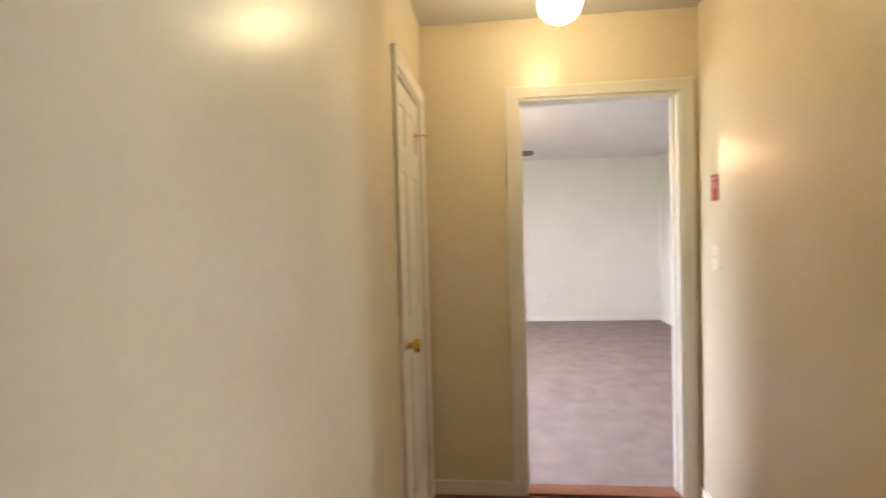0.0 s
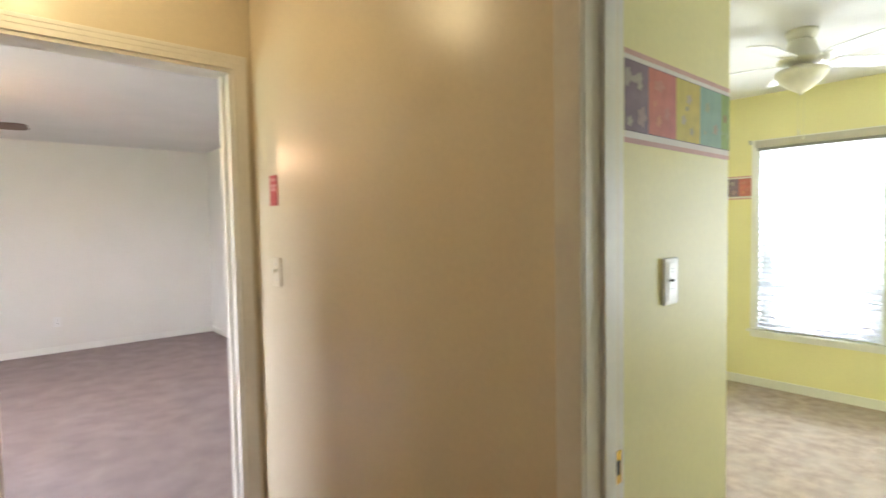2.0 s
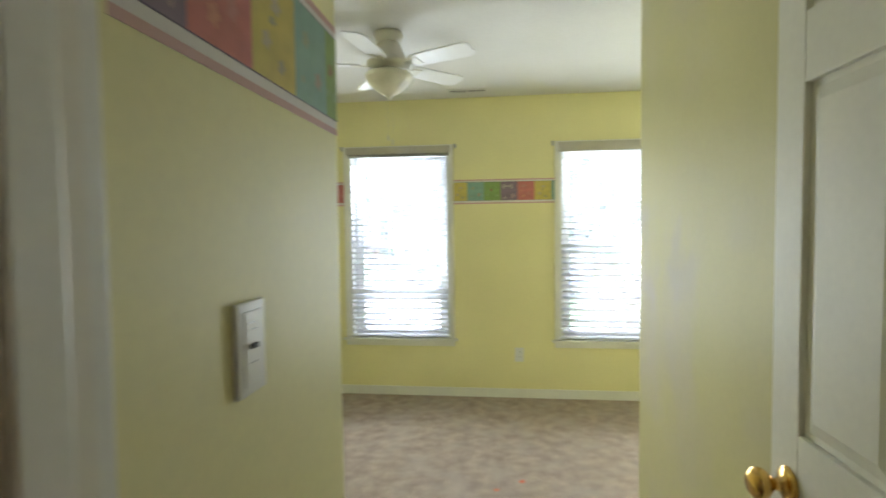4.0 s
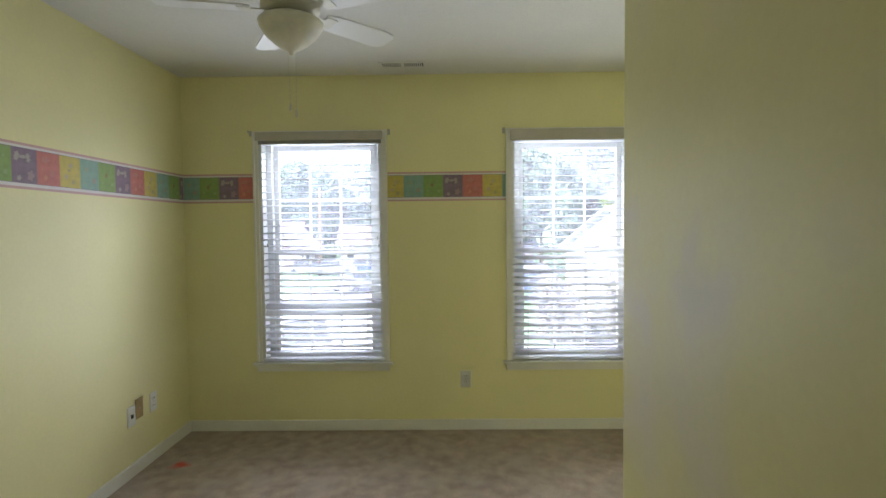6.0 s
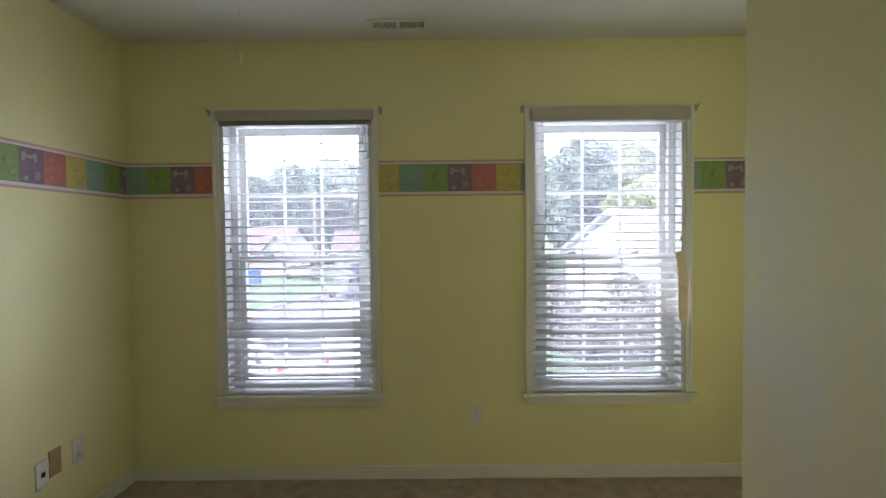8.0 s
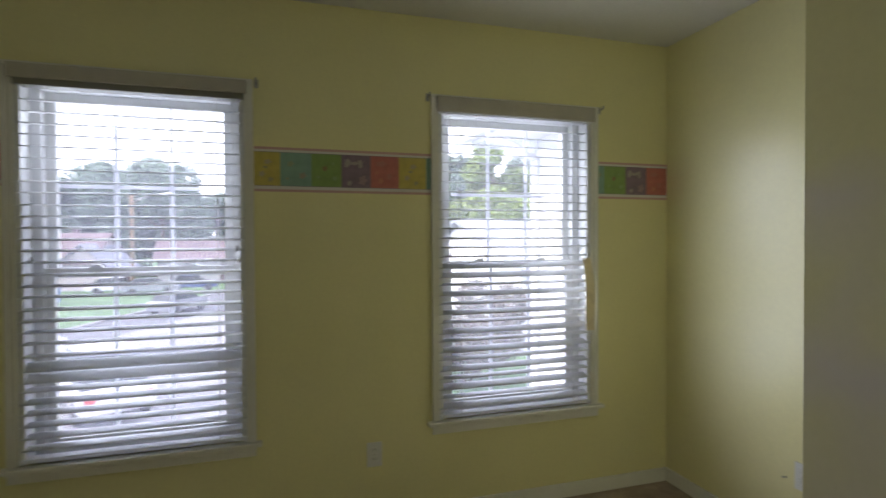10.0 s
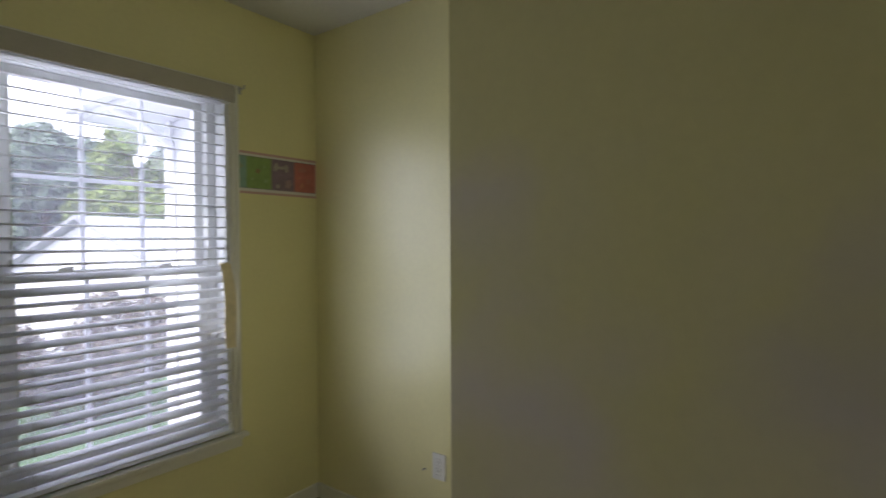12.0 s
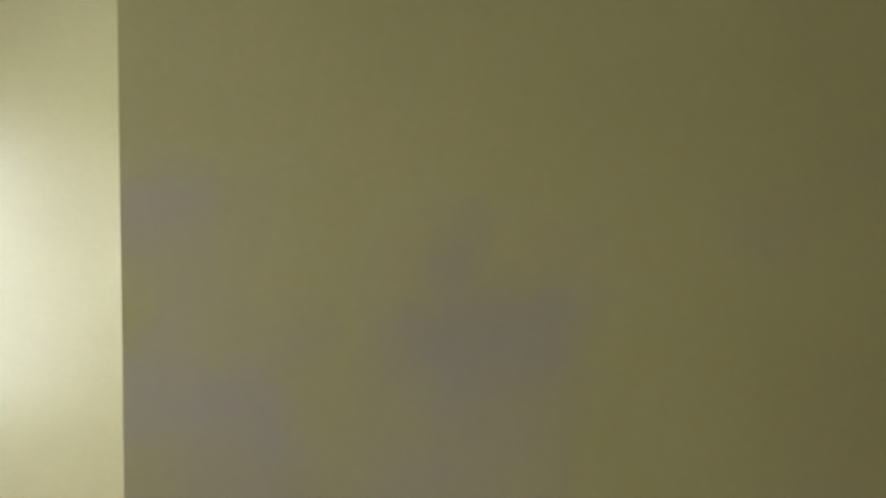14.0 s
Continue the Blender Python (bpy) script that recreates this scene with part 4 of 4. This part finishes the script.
slab("road", [(-60, -8), (-40, -14), (16, 52), (8, 62), (-4, 54)], G - 0.1, G + 0.02, M_ROAD, "grey asphalt street running diagonally", "road")
slab("driveway", [(-14, 9), (2, 9), (6, 30), (-4, 34)], G - 0.1, G + 0.03, M_CONCRETE, "pale concrete driveway", "driveway")
# added out of view: a pale slab that bounces daylight onto the bedroom ceiling
M_BOUNCE_PAVING = mat("light_bounce_concrete", (0.27, 0.265, 0.27), 0.85, vary=0.1, scale=0.8, fine=0.08, fine_scale=15)
slab("bounce_paving", [(-9, 0.18), (3.7, 0.18), (3.7, 8.9), (-9, 8.9)], G - 0.1, G + 0.04, M_BOUNCE_PAVING, "added unseen light concrete slab that bounces daylight up to the windows", "pavement")
slab("kerb", [(-14.6, 13.2), (-14.3, 13.0), (-4.7, 46.8), (-5.0, 47.0)], G - 0.1, G + 0.14, M_CONCRETE, "pale concrete kerb along the lawn", "kerb")
slab("lawn", [(-14.7, 13.4), (-5.1, 47.0), (-12, 60), (-60, 60), (-60, 13)], G - 0.05, G + 0.10, M_GRASS, "mown green lawn behind the kerb", "lawn")

# wing of the house with siding, eave and gutter
WX, WY, WT = 3.80, 2.07, 2.31
wing = thing("house_wing", (WX, 0.17, G), 0, "white-sided wing of the house with eave and gutter", "house")
hh = WT - G
part("wall", box(0.02, 4.0, 0, WY - 0.19, 0, hh), M_SIDING, wing)
cl = to_mesh("clapboard", box(0.0, 0.02, 0.0, WY - 0.19, 0.0, 0.128, 0.004), M_SIDING)
z = 2.6
while z < hh - 0.13:
    part("clapboard", cl, None, wing, loc=(0, 0, z), rot=(0, -2.5, 0))
    z += 0.13
part("corner_board", box(-0.016, 0.09, WY - 0.19, WY - 0.165, 0, hh, 0.003), M_SIDING, wing)
part("corner_board", box(-0.018, 0.004, WY - 0.26, WY - 0.165, 0, hh, 0.003), M_SIDING, wing)
part("soffit", box(-0.45, 4.0, 0, WY + 0.25, hh, hh + 0.02), M_SIDING, wing)
part("fascia", box(-0.47, -0.45, 0, WY + 0.25, hh - 0.01, hh + 0.16), M_SIDING, wing)
part("fascia", box(-0.45, 4.0, WY + 0.25, WY + 0.27, hh - 0.01, hh + 0.16), M_SIDING, wing)
part("gutter", box(-0.57, -0.475, 0, WY + 0.3, hh + 0.03, hh + 0.14, 0.02), M_SIDING, wing)
part("roof", box(-0.47, 4.0, 0, WY + 0.27, hh + 0.16, hh + 0.22), M_ROOF_GREY, wing)
bm = bmesh.new()
rod(bm, (-0.03, WY - 0.30, 0.3), (-0.03, WY - 0.30, hh - 0.2), 0.035, 10)
rod(bm, (-0.03, WY - 0.30, hh - 0.2), (-0.5, WY - 0.30, hh + 0.05), 0.035, 10)
part("downpipe", bm, M_SIDING, wing)


# ---- trees ----
def leaf_mesh(name, blobs, count, size, m, seed):
    """Many small leaf cards with real corners, scattered in uneven clumps."""
    rng = np.random.default_rng(seed)
    bl = np.array(blobs)
    pick = rng.choice(len(bl), count, p=bl[:, 3] ** 2 / (bl[:, 3] ** 2).sum())
    d = rng.normal(size=(count, 3))
    d /= np.linalg.norm(d, axis=1)[:, None]
    r = rng.uniform(0.45, 1.0, count) ** 0.6
    c = bl[pick, :3] + d * (r * bl[pick, 3])[:, None] * (1, 1, 0.85)
    u = rng.normal(size=(count, 3))
    u /= np.linalg.norm(u, axis=1)[:, None]
    v = np.cross(u, rng.normal(size=(count, 3)))
    v /= np.linalg.norm(v, axis=1)[:, None]
    s = (size * rng.uniform(0.6, 1.4, count))[:, None]
    p = np.stack([c - u * s, c - v * s * 0.5, c + u * s, c + v * s * 0.5], 1).reshape(-1, 3)
    me = bpy.data.meshes.new(name)
    me.from_pydata(p.tolist(), [], np.arange(count * 4).reshape(-1, 4).tolist())
    me.materials.append(m)
    return me


def tree(loc, height, width, leaf, seed, label, count=2600, size=0.22, name="tree", group="street trees"):
    rnd = random.Random(seed)
    root = thing(name, loc, 0, label, "tree", group=group)
    bm = bmesh.new()
    lathe([(0.035 * height * 0.6, 0), (0.024 * height * 0.6, height * 0.2), (0.016 * height * 0.6, height * 0.55), (0.003 * height, height * 0.85)], 10, "z", bm)
    blobs = []
    for k in range(16):
        a, u = rnd.uniform(0, 6.28), rnd.uniform(0.0, 1.0)
        z = height * (0.34 + 0.6 * u)
        rr = width * 0.5 * math.sqrt(max(0.05, 1 - (1.5 * u - 0.55) ** 2)) * rnd.uniform(0.35, 0.8)
        p = (rr * math.cos(a), rr * math.sin(a), z)
        rod(bm, (0, 0, z * 0.72), p, 0.006 * height, 5)
        blobs.append((*p, width * rnd.uniform(0.13, 0.24)))
    part("trunk", bm, M_BARK, root)
    part("crown", leaf_mesh("crown", blobs, count, size, leaf, seed), leaf, root)
    return root


far_tree = tree((-30, 78, G), 14, 13, M_LEAF_FAR, 1, "tall dark green tree behind the houses", 11000, 0.30)
far_tree2 = tree((-14, 74, G), 15.5, 12, M_LEAF_FAR, 2, "tall dark green tree behind the houses", 11000, 0.30)
rnd = random.Random(5)
for k in range(20):
    x = -62 + k * 6.6 + rnd.uniform(-2, 2)
    y = 84 + rnd.uniform(-8, 14)
    copy_thing(far_tree if k % 2 else far_tree2, pose(x, y, G - rnd.uniform(0, 4.5), 0, 0, rnd.uniform(0, 360)))
tree((19.2, 40, G), 13.5, 8.0, M_LEAF, 7, "light green tree beside the white house", 15000, 0.25, "tree", "garden trees")
grey_tree = tree((15.6, 47, G), 13.6, 10, M_LEAF_FAR, 8, "grey-green tree beside the white house", 16000, 0.29, "tree", "garden trees")
for x, y, turn in ((20.4, 51, 130), (25.0, 48, 250), (12.2, 55, 60), (8.5, 68, 200), (29, 57, 310)):
    copy_thing(grey_tree, pose(x, y, G - 0.3, 0, 0, turn))


def bush(loc, w, h, seed, label):
    rnd = random.Random(seed)
    root = thing("bush", loc, 0, label, "bush")
    bm = bmesh.new()
    blobs = []
    for k in range(18):
        a = rnd.uniform(0, 6.28)
        p = (w * 0.42 * rnd.random() ** 0.5 * math.cos(a), w * 0.42 * rnd.random() ** 0.5 * math.sin(a), h * rnd.uniform(0.2, 0.9))
        rod(bm, (p[0] * 0.2, p[1] * 0.2, 0), p, 0.02, 5)
        blobs.append((*p, w * 0.17))
    part("stems", bm, M_BARK, root)
    part("foliage", leaf_mesh("foliage", blobs, 16000, 0.075, M_BUSH, seed), M_BUSH, root)
    return root


bush((6.9, 13.6, G), 4.4, 3.8, 11, "large brown-green bush below the window")


# ---- houses across the street ----
def house(loc, rz, w, d, eave, ridge, wall_m, roof_m, label):
    """Gabled along local x; front to -y."""
    root = thing("house", loc, rz, label, "house", group="houses across the street")
    bm = bmesh.new()
    v = [bm.verts.new(p) for p in ((-w / 2, -d / 2, 0), (w / 2, -d / 2, 0), (w / 2, d / 2, 0), (-w / 2, d / 2, 0), (-w / 2, -d / 2, eave), (w / 2, -d / 2, eave), (w / 2, d / 2, eave), (-w / 2, d / 2, eave), (-w / 2, 0, ridge - 0.1), (w / 2, 0, ridge - 0.1))]
    for q in ((0, 1, 5, 4), (2, 3, 7, 6), (0, 4, 8, 7, 3), (1, 2, 6, 9, 5)):
        bm.faces.new([v[i] for i in q])
    part("wall", bm, wall_m, root)
    for s in (-1, 1):
        rb = bmesh.new()
        o, t = 0.45, 0.14
        slope = (ridge - eave) / (d / 2)
        pts = [(s * (d / 2 + o), eave - o * slope), (0, ridge), (0, ridge + t), (s * (d / 2 + o), eave - o * slope + t)]
        a = [rb.verts.new((-w / 2 - o, y, z)) for y, z in pts]
        b = [rb.verts.new((w / 2 + o, y, z)) for y, z in pts]
        rb.faces.new(a)
        rb.faces.new(b[::-1])
        for k in range(4):
            rb.faces.new((a[k], a[(k + 1) % 4], b[(k + 1) % 4], b[k]))
        part("roof", rb, roof_m, root)
    nw = max(2, int(w / 2.6))
    for k in range(nw):
        x = -w / 2 + (k + 0.5) * w / nw
        if k == nw // 2:
            part("door", box(x - 0.45, x + 0.45, -d / 2 - 0.06, -d / 2 + 0.02, 0.1, 2.2, 0.01), M_ROOF_RED, root)
        else:
            wf = part("window", box(x - 0.55, x + 0.55, -d / 2 - 0.05, -d / 2 + 0.02, 0.9, 2.2, 0.01), M_SIDING, root)
            part("pane", box(x - 0.45, x + 0.45, -d / 2 - 0.06, -d / 2 - 0.05, 1.0, 2.1), M_CARGLASS, wf)
    part("chimney", box(w * 0.2, w * 0.2 + 0.6, 0.2, 0.8, ridge - 0.6, ridge + 0.7, 0.02), M_ROOF_RED, root)
    return root


house((-22, 60, G), -8, 12, 8, 2.9, 5.6, M_BRICKFAR, M_ROOF_RED, "pale house with a red-brown shingle roof")
house((-7, 66, G), 6, 11, 8, 2.8, 5.0, M_HOUSE, M_ROOF_RED, "white house with a red-brown shingle roof")
house((-16.6, 57.5, G), 78, 5.0, 4.6, 2.5, 4.5, M_BRICKFAR, M_ROOF_GREY, "small white house with its gable to the street")
house((6.5, 58, G), 4, 9, 8, 2.8, 5.2, M_BRICKFAR, M_ROOF_GREY, "pale house with a grey shingle roof")
house((13.5, 21.9, G), 22.0, 9.0, 7.4, 3.7, 5.6, M_SIDING, M_ROOF_PALE, "white gabled house with a pale grey roof")


# ---- vehicles ----
def car(loc, rz, paint, label, tall=1.45):
    root = thing("parked_car", loc, rz, label, "car", group="parked cars")
    bm = bmesh.new()
    prof = [(-2.2, 0.35), (-2.22, 0.75), (-2.1, 0.92), (-1.2, 0.98), (1.0, 0.95), (1.9, 0.86), (2.2, 0.70), (2.22, 0.35)]
    rings = [[bm.verts.new((x, s * 0.86, z)) for x, z in prof] for s in (-1, 1)]
    for k in range(len(prof)):
        j = (k + 1) % len(prof)
        bm.faces.new((rings[0][k], rings[0][j], rings[1][j], rings[1][k]))
    bm.faces.new(rings[0])
    bm.faces.new(rings[1][::-1])
    bmesh.ops.bevel(bm, geom=list(bm.edges), offset=0.06, segments=2, affect="EDGES")
    part("body", bm, paint, root)
    bm = bmesh.new()
    prof = [(-1.75, 0.94), (-1.25, tall - 0.04), (-0.9, tall), (0.35, tall), (0.6, tall - 0.05), (1.15, 0.94)]
    rings = [[bm.verts.new((x, s * (0.80 if z < 1 else 0.66), z)) for x, z in prof] for s in (-1, 1)]
    for k in range(len(prof)):
        j = (k + 1) % len(prof)
        bm.faces.new((rings[0][k], rings[0][j], rings[1][j], rings[1][k]))
    bm.faces.new(rings[0])
    bm.faces.new(rings[1][::-1])
    part("cabin_glass", bm, M_CARGLASS, root)
    part("roof_panel", box(-1.2, 0.55, -0.66, 0.66, tall - 0.02, tall + 0.025, 0.02), paint, root)
    for x in (-1.35, 1.38):
        for s in (-1, 1):
            wb = part("wheel", lathe([(0.20, -0.10), (0.31, -0.10), (0.33, -0.06), (0.33, 0.06), (0.31, 0.10), (0.20, 0.10)], 18, "y"), M_TYRE, root, loc=(x, s * 0.78, 0.33))
            part("rim", lathe([(0.02, -0.085), (0.20, -0.095), (0.21, 0.095), (0.02, 0.085)], 14, "y"), M_CAR_SILVER, wb)
    for s in (-1, 1):
        part("headlight", box(2.17, 2.235, s * 0.62 - 0.16, s * 0.62 + 0.16, 0.62, 0.74, 0.02), M_SIDING, root)
        part("tail_light", box(-2.235, -2.18, s * 0.66 - 0.12, s * 0.66 + 0.12, 0.66, 0.84, 0.02), M_REDTAG, root)
    return root


car((-5.4, 36.0, G + 0.02), 68, M_CAR_SILVER, "silver car parked along the kerb")
car((-9.2, 21.5, G + 0.02), 20, M_CAR_WHITE, "white car on the grey street")
car((-13.2, 51, G + 0.10), 5, M_CAR_WHITE, "white car parked before the houses")
car((-7.0, 52, G + 0.10), 5, M_CAR_BLUE, "dark blue car parked before the houses")
car((-10.0, 49.2, G + 0.10), 8, M_CAR_SILVER, "silver car parked before the houses")
car((-3.6, 14.6, G + 0.03), 118, M_CAR_WHITE, "white tall car parked on the driveway", 1.75)
car((7.4, 32.0, G + 0.02), 12, M_CAR_BLUE, "blue car parked along the street")
car((9.6, 50, G + 0.02), 8, M_CAR_WHITE, "white car parked along the street")

bn = thing("wheeled_bin", (-15.6, 44.0, G + 0.10), 10, "blue plastic wheeled bin on the lawn", "bin")
part("bin_body", box(-0.5, 0.5, -0.45, 0.45, 0.05, 1.3, 0.05), M_BLUE_BIN, bn)
part("lid", box(-0.54, 0.54, -0.5, 0.5, 1.3, 1.4, 0.03), M_BLUE_BIN, bn)

# utility pole with a street lamp
up = thing("utility_pole", (-11.6, 50, G), 0, "brown wooden utility pole with a street lamp", "utility pole")
bm = bmesh.new()
lathe([(0.17, 0), (0.12, 8.9), (0.10, 9.0)], 12, "z", bm)
part("pole", bm, M_POLE, up)
bm = bmesh.new()
rod(bm, (0, 0, 8.3), (1.6, -0.3, 9.0), 0.05)
rod(bm, (1.6, -0.3, 9.0), (2.9, -0.5, 9.15), 0.05)
part("lamp_arm", bm, M_STEEL, up)
part("lamp_head", lathe([(0.05, 0.15), (0.22, 0.1), (0.34, 0.0), (0.28, -0.12), (0.05, -0.2)], 14), M_SIDING, up, loc=(3.1, -0.5, 9.1))
for z, y in ((7.4, -2), (7.0, -2.2)):
    bm = bmesh.new()
    for k in range(16):
        u0, u1 = k / 16, (k + 1) / 16
        f = lambda u: (-70 + 140 * u, y + 0 * u, z - 3 * (1 - (2 * u - 1) ** 2) * 0.35)
        rod(bm, f(u0), f(u1), 0.025, 5)
    part("cable", bm, M_TYRE, up)

# ---- planks of the hall floor ----
PW = 0.118
pk = [to_mesh("plank", box(0, ln - 0.002, 0, PW - 0.002, -0.012, 0.0, 0.0015), M_WOOD) for ln in (0.9, 1.2, 0.6)]
rnd = random.Random(9)
row = 0
y = YS + 0.001
while y + PW <= -3.902:
    x = XE + 0.002
    while x < 4.25:
        k = rnd.randrange(3)
        ln = (0.9, 1.2, 0.6)[k]
        if x + ln > 4.3:
            k, ln = 2, 0.6
        if x + ln > 4.41:
            break
        part("plank", pk[k], None, floor_hall, loc=(x, y, 0))
        x += ln
    y += PW
